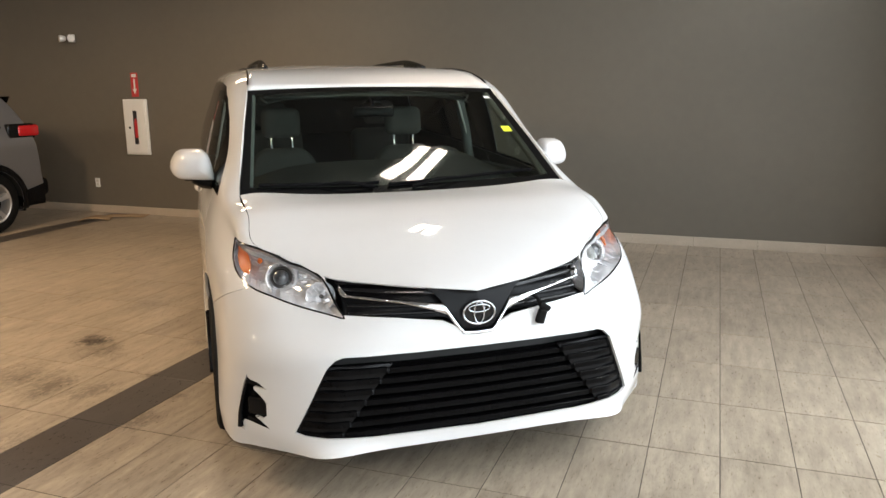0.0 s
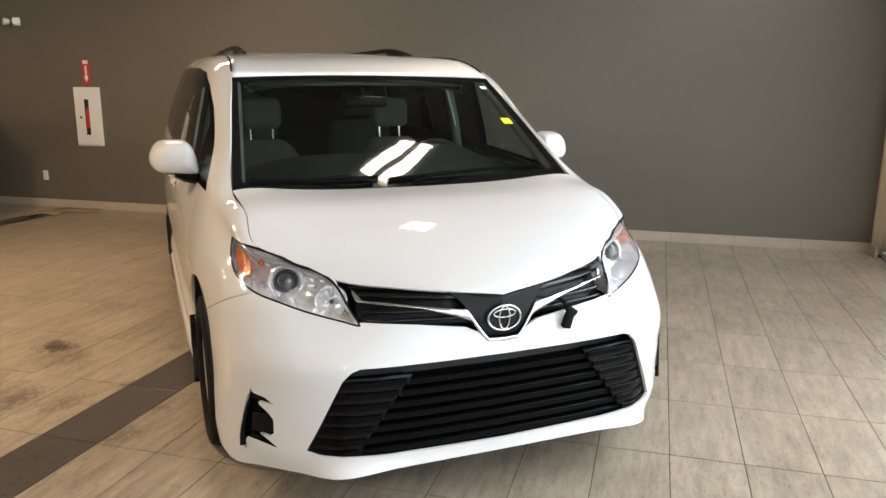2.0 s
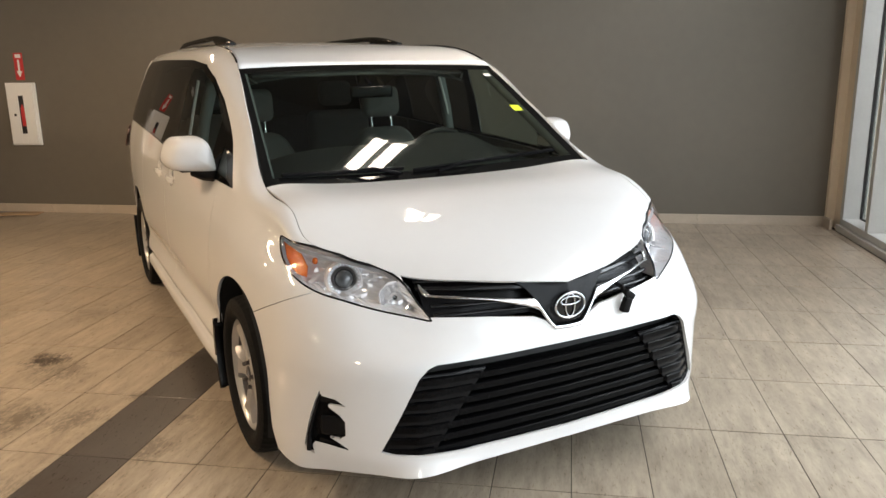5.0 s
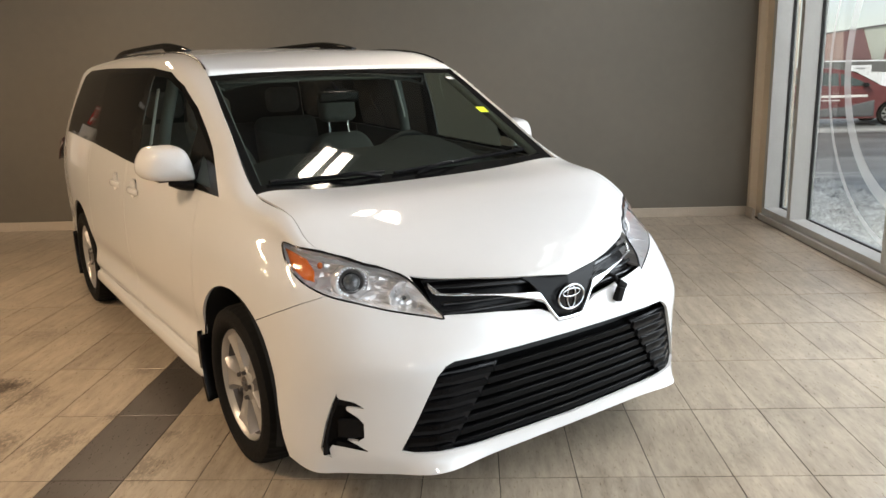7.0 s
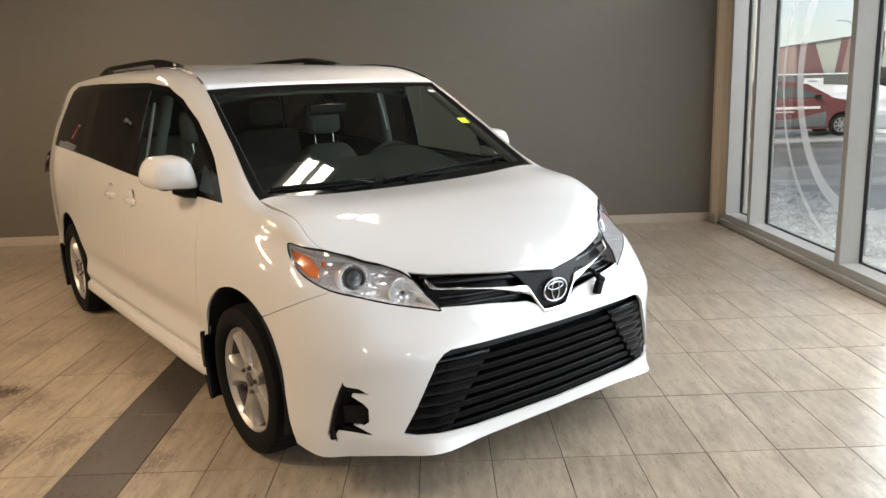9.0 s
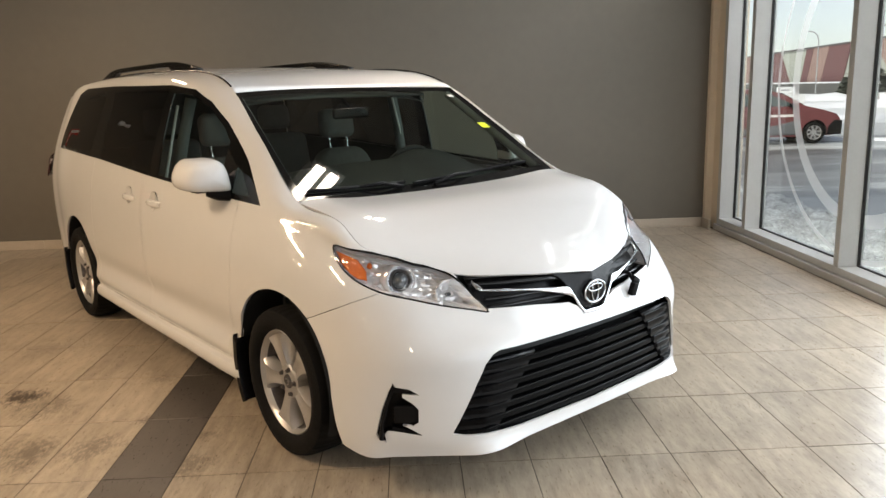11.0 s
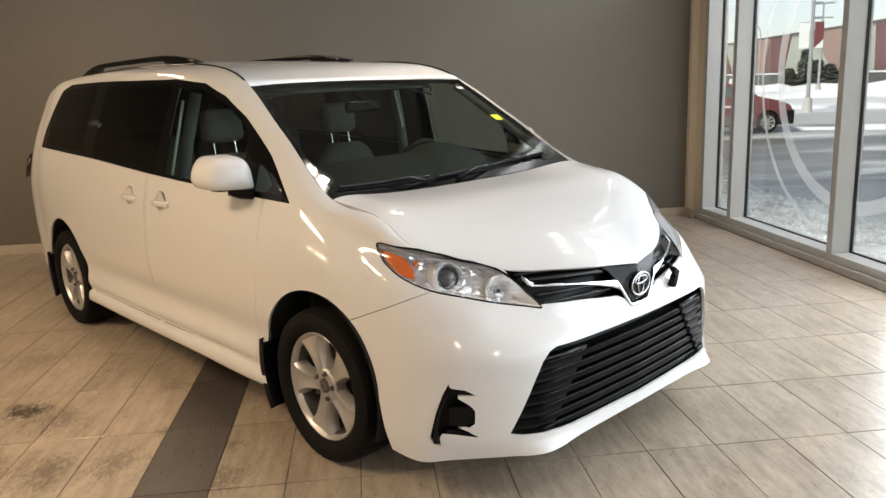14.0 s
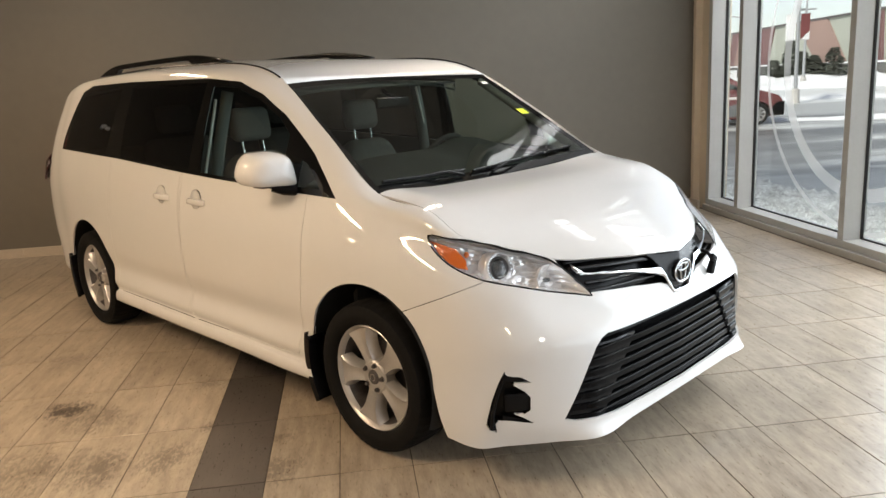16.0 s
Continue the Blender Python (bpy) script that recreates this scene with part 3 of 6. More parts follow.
def evergreen(x, y, h, r, seed):
    rnd = random.Random(seed)
    t = tagged(empty("conifer", pose(x, y, GROUND_Z)), "dark green evergreen at the edge of the lot", "tree", group="evergreens")
    part("trunk", tube([(0, 0, 0), (0, 0, h * .5), (0, 0, h * .95)], .16, 8, taper=lambda u: 1 - .85 * u), material("conifer_bark", (0.09, 0.065, 0.05), 0.9, 0, 0.3, 20), t)
    bm = bmesh.new()
    for k in range(900):
        z = h * (0.10 + 0.88 * rnd.random() ** 1.25)
        reach = r * (1 - z / h) ** 0.75 * (0.35 + 0.75 * rnd.random())
        a = rnd.random() * 6.283
        c = Vector((reach * math.cos(a), reach * math.sin(a), z - .12 * reach))
        s = 0.12 + 0.18 * rnd.random()
        u = Vector((math.cos(a), math.sin(a), -.35 + .3 * rnd.random())) * s * 1.6
        v = Vector((-math.sin(a), math.cos(a), rnd.uniform(-.4, .4))) * s
        q = [bm.verts.new(c - v), bm.verts.new(c + u * .2), bm.verts.new(c + v), bm.verts.new(c + u)]
        bm.faces.new((q[0], q[1], q[3]))
        bm.faces.new((q[1], q[2], q[3]))
    part("crown", bm, NEEDLES, t, "dark green needles")


for x, y, h, r, sd in ((38.97, 63.71, 2.0, 1.0, 1), (40.1, 63.03, 3.7, 1.0, 2), (40.95, 62.5, 2.7, 1.2, 3), (41.8, 62.0, 2.3, 1.2, 4), (43.2, 61.2, 2.9, 1.3, 5)):
    evergreen(x, y, h, r, sd)

# ---- wall things ----
WHITE_METAL = material("white_enamel", (0.78, 0.77, 0.74), 0.35, 0, 0.03, 10)
SIGN_RED = material("red_sign_vinyl", (0.55, 0.03, 0.03), 0.45, 0, 0.06, 20)
SIGN_WHITE = material("white_sign_vinyl", (0.80, 0.78, 0.75), 0.45)
cab = tagged(empty("fire_extinguisher_cabinet", pose(-5.62, WALL_Y, 0.79)), "white wall cabinet with a red extinguisher behind glass", "cabinet")
part("cabinet_box", box(-.185, .185, -.030, 0, 0, .71, .006), WHITE_METAL, cab, "white enamel trim")
fr = box(-.165, -.035, -.045, -.028, .02, .69, .005)
for q in ((.035, .165, .02, .69), (-.036, .036, .02, .135), (-.036, .036, .565, .69)):
    fr = box(q[0], q[1], -.045, -.028, q[2], q[3], .003, fr)
door_ = part("cabinet_door", fr, WHITE_METAL, cab, "white enamel door")
# flat black sheet stands for the dark inside of the cabinet
part("recess", box(-.036, .036, -.0335, -.0305, .134, .566), GASKET, door_, "flat black sheet behind the door's opening")
part("pull", box(-.095, -.072, -.056, -.044, .335, .362, .003), BLACK_PLASTIC, door_, "black pull")
ext = lathe([(0, .001), (0, .024), (.20, .024), (.225, .012), (.245, .010), (.245, .001)], 18)
ext.transform(pose(.004, -.036, .22, 0, -90, 0) @ Matrix.Diagonal((1, .3, 1, 1)))
part("extinguisher", ext, SIGN_RED, cab, "red extinguisher body", 50)
sign = tagged(part("arrow_sign", box(-.055, .055, -.004, 0, 0, .30), SIGN_RED), "red sign with a white downward arrow", "sign")
sign.matrix_world = pose(-5.61, WALL_Y - .001, 1.53)
part("arrow", prism([(-.012, .10), (-.012, .225), (.012, .225), (.012, .10), (.034, .10), (0, .03), (-.034, .10)], .002, m=Matrix.Translation((0, -.0065, 0))), SIGN_WHITE, sign, "white arrow")
part("bar", box(-.035, .035, -.006, -.004, .245, .285), SIGN_WHITE, sign, "white lettering bar")
outlet = tagged(part("wall_outlet", box(-.038, .038, -.008, 0, -.06, .06, .004), WHITE_METAL), "white wall outlet plate", "outlet")
outlet.matrix_world = pose(-6.37, WALL_Y, .40)
for z in (-.024, .024):
    part("socket", box(-.017, .017, -.0105, -.007, z - .014, z + .014, .002), material("ivory_plastic", (0.6, 0.58, 0.52), 0.4), outlet, "ivory socket")
eml = tagged(empty("emergency_light", pose(-6.55, WALL_Y, 2.28)), "small white emergency light on the wall", "emergency light")
part("plate", box(-.05, .05, -.03, 0, -.05, .05, .01), WHITE_METAL, eml)
for s in (-1, 1):
    hd = lathe([(0, .03), (.05, .045), (.075, .045), (.075, .001)], 20)
    hd.transform(pose(s * .055, -.06, -.005, 0, 0, -90 + s * 35))
    part("lamp_head", hd, WHITE_METAL, eml, "white lamp head", 40)

CARD = material("brown_cardboard", (0.36, 0.25, 0.15), 0.9, 0, 0.12, 8, 0.3, 80)
for x, y, w, d, r, cv in ((-5.74, 4.34, .54, .22, 16, .010), (-5.92, 4.00, .36, .24, 30, .035)):
    bm = grid_mesh([[(w * (i / 10 - .5), d * (j / 4 - .5), .006 + cv * math.sin(math.pi * i / 10)) for j in range(5)] for i in range(11)])
    c = tagged(part("cardboard_sheet", bm, CARD, None, "", 40, .005), "flat torn piece of brown cardboard on the floor", "cardboard", group="cardboard on the floor")
    c.matrix_world = pose(x, y, 0, 0, 0, r)

# ---- the white minivan ----
VAN = pose(0.047, 0.043, 0, 0, 0, 37.5)
van = tagged(empty("minivan", VAN), "white minivan parked on the tiled showroom floor", "minivan")
INNER = material("dark_inner_trim", (0.05, 0.052, 0.053), 0.85, 0, 0.15, 12)

# Long lines of the body from the rear middle round the side to the nose, half the car, from the sill up.
SILL = [(0, 4.08, .30), (.5, 4.06, .29), (.87, 3.90, .27), (.95, 3.5, .24), (.965, 3.03, .210), (.972, 2.0, .218), (.972, 1.1, .218), (.970, .45, .205),
        (.965, 0, .2), (1.0, -.43, .206), (.957, -.583, .179), (.885, -.664, .186), (.752, -.805, .197), (.632, -.930, .211), (.40, -.936, .216), (0, -.938, .216)]
LOW = [(0, 4.12, .36), (.5, 4.1, .35), (.9, 3.93, .33), (1.0, 3.5, .31), (1.03, 3.03, .26), (1.044, 2.0, .250), (1.044, 1.1, .250), (1.038, .45, .245),
       (1.01, 0, .28), (1.008, -.42, .28), (.965, -.575, .262), (.89, -.682, .262), (.752, -.822, .262), (.612, -.912, .255), (.36, -.928, .254), (0, -.936, .254)]
MID = [(0, 4.15, .62), (.5, 4.13, .62), (.92, 3.95, .65), (1.01, 3.5, .65), (1.035, 3.03, .62), (1.04, 2.0, .6), (1.04, 1.1, .6), (1.03, .45, .6),
       (1.02, 0, .6), (.995, -.36, .6), (.962, -.54, .6), (.88, -.702, .6), (.74, -.826, .6), (.56, -.905, .6), (.3, -.935, .6), (0, -.945, .6)]
FLANK = [(0, 4.12, .95), (.5, 4.1, .95), (.92, 3.92, 1.0), (1.01, 3.5, 1.0), (1.03, 3.03, .98), (1.037, 2.0, .95), (1.037, 1.1, .92), (1.022, .45, .9),
         (1.005, .01, .88), (.962, -.33, .85), (.920, -.505, .80), (.812, -.675, .75), (.645, -.792, .70), (.44, -.875, .685), (.22, -.912, .665), (0, -.922, .655)]
BELT = [(0, 4.05, 1.2), (.5, 4.02, 1.2), (.88, 3.86, 1.23), (.965, 3.5, 1.24), (.985, 3.03, 1.225), (.995, 2.0, 1.18), (.99, 1.1, 1.14), (.955, .45, 1.11),
        (.945, .03, 1.04), (.90, -.28, .975), (.865, -.452, .908), (.75, -.622, .843), (.59, -.755, .788), (.40, -.845, .765), (.2, -.90, .755), (0, -.92, .75)]
EDGE = [(0, 3.95, 1.65), (.35, 3.92, 1.65), (.62, 3.78, 1.665), (.655, 3.5, 1.70), (.67, 3.0, 1.735), (.69, 2.0, 1.745), (.715, 1.0, 1.672), (.79, .47, 1.388),
        (.845, .04, 1.120), (.828, -.25, 1.068), (.824, -.430, .978), (.690, -.550, .925), (.555, -.680, .868), (.36, -.795, .851), (.2, -.868, .842), (0, -.91, .822)]
BULGE = [(.02, .02), (.02, .02), (.05, .06), (.07, .09), (.075, .095), (.075, .095), (.062, .070), (.020, .016),
         (.022, .010), (.028, .016), (.016, .010), (.008, .006), (0, 0), (0, 0), (0, 0), (0, 0)]
HOLLOW = [0, 0, 0, 0, .012, .034, .034, .026, .006, 0, 0, 0, 0, 0, 0, 0]


def side_rows():
    out = []
    for k in range(len(EDGE)):
        b, e = np.array(BELT[k], float), np.array(EDGE[k], float)
        d = e - b
        across = np.array((d[2], 0, -d[0]))
        across = across / max(np.linalg.norm(across), 1e-6)
        low, mid, w = np.array(LOW[k], float), np.array(MID[k], float), HOLLOW[k] / .034
        rocker = []
        for share, dx in ((.165, .0), (.205, .028), (.37, .003), (.64, .028)):
            p = low + (mid - low) * share
            p[0] -= dx * w
            rocker.append(p)
        out.append([SILL[k], LOW[k], *rocker, MID[k], FLANK[k], BELT[k], b + d * 0.5 + across * BULGE[k][0], b + d * 0.84 + across * BULGE[k][1], EDGE[k]])
    return out


def sheet():
    cols = [catmull(c, 7) for c in side_rows()]
    lines = [catmull([c[j] for c in cols], 10) for j in range(len(cols[0]))]
    for line in lines:
        line[0][0] = line[-1][0] = 0
    return outward(grid_mesh(lines))


def ring(cy, cz, r, n=56):
    return [(cy + r * math.cos(2 * math.pi * k / n), cz + r * math.sin(2 * math.pi * k / n)) for k in range(n)]


def right_side(c):
    return c.x > 0.5


def front_half(c):
    return c.y < 0.1


def slant(pts):
    """Points on the body seen along the slanting view."""
    return [(0.8 * x + 0.6 * y, z) for x, y, z in pts]


def smooth_poly(pts, n=4):
    return [tuple(p) for p in catmull(pts, n, closed=True)]


body = sheet()
SKIN = reference(body)
# the front arch opens forwards towards its foot; the rear one is round
ARCH_FOOT = [(-.377, .492), (-.394, .42), (-.420, .32), (-.455, .212), (-.47, .10)]
FRONT_ARCH = [(.402 * math.cos(radians(a)), .362 + .402 * math.sin(radians(a))) for a in range(-48, 161, 7)] + ARCH_FOOT + [(-.3, .02), (.2, .03)]
take(body, FRONT_ARCH, SIDE, right_side).free()
take(body, ring(3.03, 0.362, 0.402), SIDE, right_side).free()

# windows of the side
DLO = [(.222, 1.10), (.55, 1.112), (1.06, 1.138), (1.56, 1.160), (2.4, 1.205), (3.43, 1.240), (3.40, 1.33), (3.28, 1.54), (3.20, 1.63), (3.05, 1.668),
       (2.4, 1.672), (1.4, 1.657), (1.1, 1.629), (.893, 1.562), (.7, 1.460), (.447, 1.285)]
dlo = take(body, DLO, SIDE, right_side)
front_pane = take(dlo, [(.62, 1.135), (1.35, 1.170), (1.325, 1.612), (1.12, 1.605), (.89, 1.535), (.72, 1.44), (.635, 1.37)], SIDE)
vent_pane = take(dlo, [(.335, 1.130), (.505, 1.138), (.510, 1.255), (.465, 1.238)], SIDE)
slide_pane = take(dlo, [(1.475, 1.172), (2.38, 1.222), (2.335, 1.640), (1.40, 1.640)], SIDE)
quarter_pane = take(dlo, [(2.60, 1.232), (3.37, 1.258), (3.24, 1.53), (3.15, 1.625), (2.49, 1.648)], SIDE)
skins("window_surround", dlo, BLACK_TRIM, van, SKIN, "black window surround", 0.006)
for nm, pane, gl, lb in (("front_window", front_pane, SIDE_GLASS, "green-tinted clear front door glass"), ("vent_window", vent_pane, SIDE_GLASS, "small triangular glass"),
                         ("sliding_door_window", slide_pane, PRIVACY, "dark privacy glass"), ("quarter_window", quarter_pane, PRIVACY, "dark privacy glass")):
    skins(nm, pane, gl, van, SKIN, lb, 0)

# headlight
LAMP = slant([(.880, -.283, .986), (.832, -.336, .981), (.783, -.385, .971), (.725, -.448, .951), (.652, -.514, .918), (.594, -.570, .899), (.556, -.628, .872), (.540, -.665, .848),
              (.530, -.736, .800), (.512, -.815, .732), (.570, -.782, .744), (.676, -.708, .771), (.764, -.634, .799), (.842, -.545, .824), (.890, -.45, .862), (.908, -.385, .90), (.907, -.33, .94)])
LAMP = smooth_poly(LAMP, 3)
lamp = take(body, LAMP, DIAG, front_half)

# openings of the nose
UPPER = [(-.01, .645), (.065, .655), (.10, .690), (.147, .713), (.317, .733), (.507, .744), (.56, .744), (.57, .90), (-.01, .90)]
upper = take(body, UPPER, FRONT, lambda c: c.y < -0.45)
upper_inner = take(upper, inset(LAMP, -0.004), DIAG)
upper_inner.free()
LOWER = [(-.01, .605), (.40, .604), (.545, .604), (.578, .592), (.61, .56), (.735, .292), (.70, .283), (.56, .277), (.44, .268), (-.01, .262)]
lower = take(body, LOWER, FRONT, lambda c: c.y < -0.5)
FOG = slant([(.900, -.688, .502), (.897, -.688, .484), (.851, -.723, .476), (.820, -.747, .453), (.872, -.705, .454), (.872, -.704, .444), (.841, -.729, .418), (.824, -.742, .395), (.824, -.740, .342), (.842, -.725, .326), (.872, -.701, .328),
             (.846, -.722, .312), (.812, -.749, .287), (.881, -.694, .299), (.918, -.664, .302), (.927, -.656, .285), (.922, -.659, .250), (.943, -.643, .258), (.954, -.635, .282), (.937, -.652, .378), (.916, -.671, .456)])
fog = take(body, FOG, DIAG, front_half)

# panel seams: the ring between two outlines stays open
def panel(src, outline, view, keep, gap=0.003):
    piece = take(src, outline, view, keep)
    core = take(piece, inset(outline, gap), view)
    piece.free()
    return core


bumper = panel(body, [(-.555, .822), (-.535, .812), (-.43, .764), (-.267, .696), (-.10, .63), (-.10, .05), (-1.4, .05), (-1.4, 1.1), (-.60, 1.1)], SIDE, lambda c: c.y < 0)
front_door = panel(body, [(.425, 1.20), (.405, 1.0), (.401, .846), (.425, .68), (.455, .541), (.487, .36), (.51, .338), (.56, .328), (1.54, .318), (1.555, .5), (1.56, .86), (1.545, 1.0), (1.53, 1.20)], SIDE, right_side)
slide_door = panel(body, [(1.56, 1.20), (1.567, 1.0), (1.57, .86), (1.565, .318), (2.585, .322), (2.555, .45), (2.57, .62), (2.545, .9), (2.49, 1.25)], SIDE, right_side)
tail = panel(body, [(3.78, 1.00), (3.77, 1.08), (3.72, 1.135), (3.84, 1.185), (4.2, 1.185), (4.2, 1.0)], SIDE, lambda c: c.x > 0.45 and c.y > 3.5, 0.002)
for v in tail.verts:  # the lens bulges out of the rear corner
    k = min(1, max(0, (v.co.y - 3.71) / .07)) * min(1, max(0, (1.195 - v.co.z) / .05))
    v.co.x += .030 * k
    v.co.y += .015 * k

HANDLES = ((0, 1.355), (1, 1.765))
for d, y in HANDLES:
    take((front_door, slide_door)[d], ring(y + .004, 1.026, .052, 24), SIDE).free()

skin("body_shell", both(body), [PAINT, INNER], van, SKIN)
skin("front_bumper", both(bumper), [PAINT, INNER], van, SKIN, "white painted bumper cover")
doors = skins("front_door", front_door, [PAINT, INNER], van, SKIN)
slides = skins("sliding_door", slide_door, [PAINT, INNER], van, SKIN)
skins("tail_lamp", tail, RED_LAMP, van, SKIN, "dark red tail lamp", 0.01)

# hood
nose = catmull(EDGE[8:], 12)[::-1]
hood_mid = catmull([(0, -.91, .822), (0, -.875, .856), (0, -.75, .922), (0, -.6, .980), (0, -.4, 1.040), (0, -.2, 1.078), (0, .06, 1.088)], 12)


shoulder = catmull([c[-2] for c in side_rows()[8:]], 12)[::-1]


def hood_rows():
    """Cross sections of the hood; beside the fenders their ends take up the fender's own slope."""
    out = []
    for p, q in zip(nose, shoulder):
        y, w = p[1], p[0]
        zc = np.interp(y, [m[1] for m in hood_mid], [m[2] for m in hood_mid])
        r = max(0, (y + .25) / .31)
        side = min(1, max(0, (y + .47) / .10))
        fold = .22 * min(1, max(0, (zc - p[2]) / .04)) * (1 - side)
        fall = max(-.55, min(.1, (p[2] - q[2]) / min(p[0] - q[0], -.004)))
        lean = side * (fall * w - 2 * (p[2] - zc))
        out.append([(w * f * .9965, y + 0.10 * r * r * (1 - f * f), zc + (p[2] - zc) * ((1 - fold) * f ** 2 + fold * f ** 8) - lean * (1 - f) * f ** 7) for f in np.concatenate([np.linspace(0, .7, 16), np.linspace(.72, 1, 18)])])
    return out


hood = grid_mesh(hood_rows())
bmesh.ops.remove_doubles(hood, verts=hood.verts, dist=1e-4)
outward(hood, (0, 0, 0))
HOOD = reference(hood)
edge_y, edge_x = [p[1] for p in nose], [p[0] for p in nose]
for k, co in enumerate(HOOD[1]):  # beside the fenders the shading runs on from one panel to the next
    f = co.x / max(float(np.interp(co.y, edge_y, edge_x)), .01)
    w = min(1, max(0, (f - .78) / .22)) * min(1, max(0, (co.y + .43) / .08))
    if w:
        HOOD[2][k] = HOOD[2][k].lerp(ref_normal(SKIN, co), w * w * (3 - 2 * w)).normalized()
skin("hood", both(hood), [PAINT, INNER], van, HOOD, "", 0.01)

# windshield, its black rim and the roof
WN, WM = 40, 41


def screen_point(r, f):
    up = np.array((0, -.48, .87))
    c = np.array((0, .165, 1.082)) * (1 - r) + np.array((0, 1.115, 1.620)) * r + up * .020 * math.sin(math.pi * r)
    e = np.array((.838, .072, 1.122)) * (1 - r) + np.array((.736, .835, 1.603)) * r
    k = abs(f) ** 1.7
    return (e[0] * f, c[1] + (e[1] - c[1]) * k, c[2] + (e[2] - c[2]) * k)


def screen(keep):
    bm = bmesh.new()
    rs, fs = np.linspace(0, 1, WN), np.linspace(-1, 1, WM * 2 - 1)
    vs = {}
    for i in range(WN - 1):
        for j in range(len(fs) - 1):
            if keep((rs[i] + rs[i + 1]) / 2, abs(fs[j] + fs[j + 1]) / 2):
                q = []
                for a, b in ((i, j), (i, j + 1), (i + 1, j + 1), (i + 1, j)):
                    if (a, b) not in vs:
                        vs[a, b] = bm.verts.new(screen_point(rs[a], fs[b]))
                    q.append(vs[a, b])
                bm.faces.new(q)
    return outward(bm)


def clear_zone(r, f):
    return f < 0.952 and 0.06 < r < 0.95


windshield = part("windshield", screen(clear_zone), WINDSHIELD, van, "green-tinted windshield", 40)
part("rim", screen(lambda r, f: not clear_zone(r, f)), BLACK_TRIM, windshield, "black printed glass border", 40)

gutter = catmull(EDGE[:8], 12)


def roof_rows():
    n = 48
    ys, xs, zs = ([p[k] for p in gutter if p[1] < 3.80] for k in (1, 0, 2))
    order = np.argsort(ys)
    ys, xs, zs = (np.array(a)[order] for a in (ys, xs, zs))
    mid = catmull([(0, 1.115, 1.624), (0, 1.38, 1.700), (0, 1.9, 1.765), (0, 2.8, 1.785), (0, 3.5, 1.750), (0, 3.95, 1.660)], 10)
    out = []
    for i in range(n + 1):
        t = i / n
        ye = .84 + (3.78 - .84) * t
        ex, ez = np.interp(ye, ys, xs) - .006, np.interp(ye, ys, zs)
        yc = 1.115 + (3.95 - 1.115) * t
        zc = np.interp(yc, [q[1] for q in mid], [q[2] for q in mid])
        out.append([(ex * f, yc + (ye - yc) * f ** 2.2, zc + (ez - zc) * f ** 3) for f in np.linspace(0, 1, 24)])
    return out


part("roof", both(outward(grid_mesh(roof_rows()), (0, 2, 1))), [PAINT, LINER], van, "", 40, 0.015).modifiers[0].material_offset = 1
ditch = [(p[0] - .002, p[1], p[2] + .0015) for p in gutter if .86 < p[1] < 3.7]
for sgn in (1, -1):
    part("roof_ditch_strip", tube([(sgn * x, y, z) for x, y, z in ditch], .0055, 6), BLACK_PLASTIC, van, "black roof seam strip", 40)

# roof rails
def roof_rail(sgn):
    bm = bmesh.new()
    rows = []
    for t in np.linspace(0, 1, 33):
        y = 1.68 + 1.92 * t
        base = 1.760 - .010 * ((y - 2.3) / 1.1) ** 2
        lift = .054 * math.sin(math.pi / 2 * min(1, min(t / .30, (1 - t) / .20))) ** .9
        thick = .034 if .22 < t < .84 else lift + .012
        x = .55 - .01 * t
        top = base + lift + .006
        lo = top - thick
        rows.append([(x + .017, y, lo), (x + .019, y, (lo + top) / 2), (x + .012, y, top - .003), (x, y, top), (x - .012, y, top - .003), (x - .019, y, (lo + top) / 2), (x - .017, y, lo)])
    own = grid_mesh(rows)
    v = [list(r) for r in rows]
    bm = own
    bm.verts.ensure_lookup_table()
    n = len(rows[0])
    for i in range(len(rows) - 1):
        bm.faces.new((bm.verts[i * n], bm.verts[i * n + n - 1], bm.verts[(i + 1) * n + n - 1], bm.verts[(i + 1) * n]))
    bm.faces.new([bm.verts[k] for k in range(n)])
    bm.faces.new([bm.verts[(len(rows) - 1) * n + k] for k in range(n)])
    for p in bm.verts:
        p.co.x *= sgn
    bmesh.ops.recalc_face_normals(bm, faces=bm.faces)
    return part("roof_rail", bm, BLACK_PLASTIC, van, "black plastic roof rail", 40)


for sgn in (1, -1):
    roof_rail(sgn)

# ---- nose of the van ----
def tub(lens, shift, shrink):
    """An open bowl behind a lens sheet."""
    bm = lens.copy()
    mid = sum((v.co for v in bm.verts), Vector()) / len(bm.verts)
    got = bmesh.ops.extrude_face_region(bm, geom=list(bm.faces))
    new_v = [g for g in got["geom"] if isinstance(g, bmesh.types.BMVert)]
    new_f = {g for g in got["geom"] if isinstance(g, bmesh.types.BMFace)}
    old = [f for f in bm.faces if f not in new_f and all(v not in new_v for v in f.verts)]
    for v in new_v:
        v.co = mid + (v.co - mid) * shrink + Vector(shift)
    bmesh.ops.delete(bm, geom=old, context="FACES")
    return bm


def ball(c, r, bm=None, squash=(1, 1, 1)):
    own = bmesh.new()
    bmesh.ops.create_uvsphere(own, u_segments=24, v_segments=14, radius=r)
    for v in own.verts:
        v.co = Vector((v.co.x * squash[0], v.co.y * squash[1], v.co.z * squash[2])) + Vector(c)
    return join(bm, own)


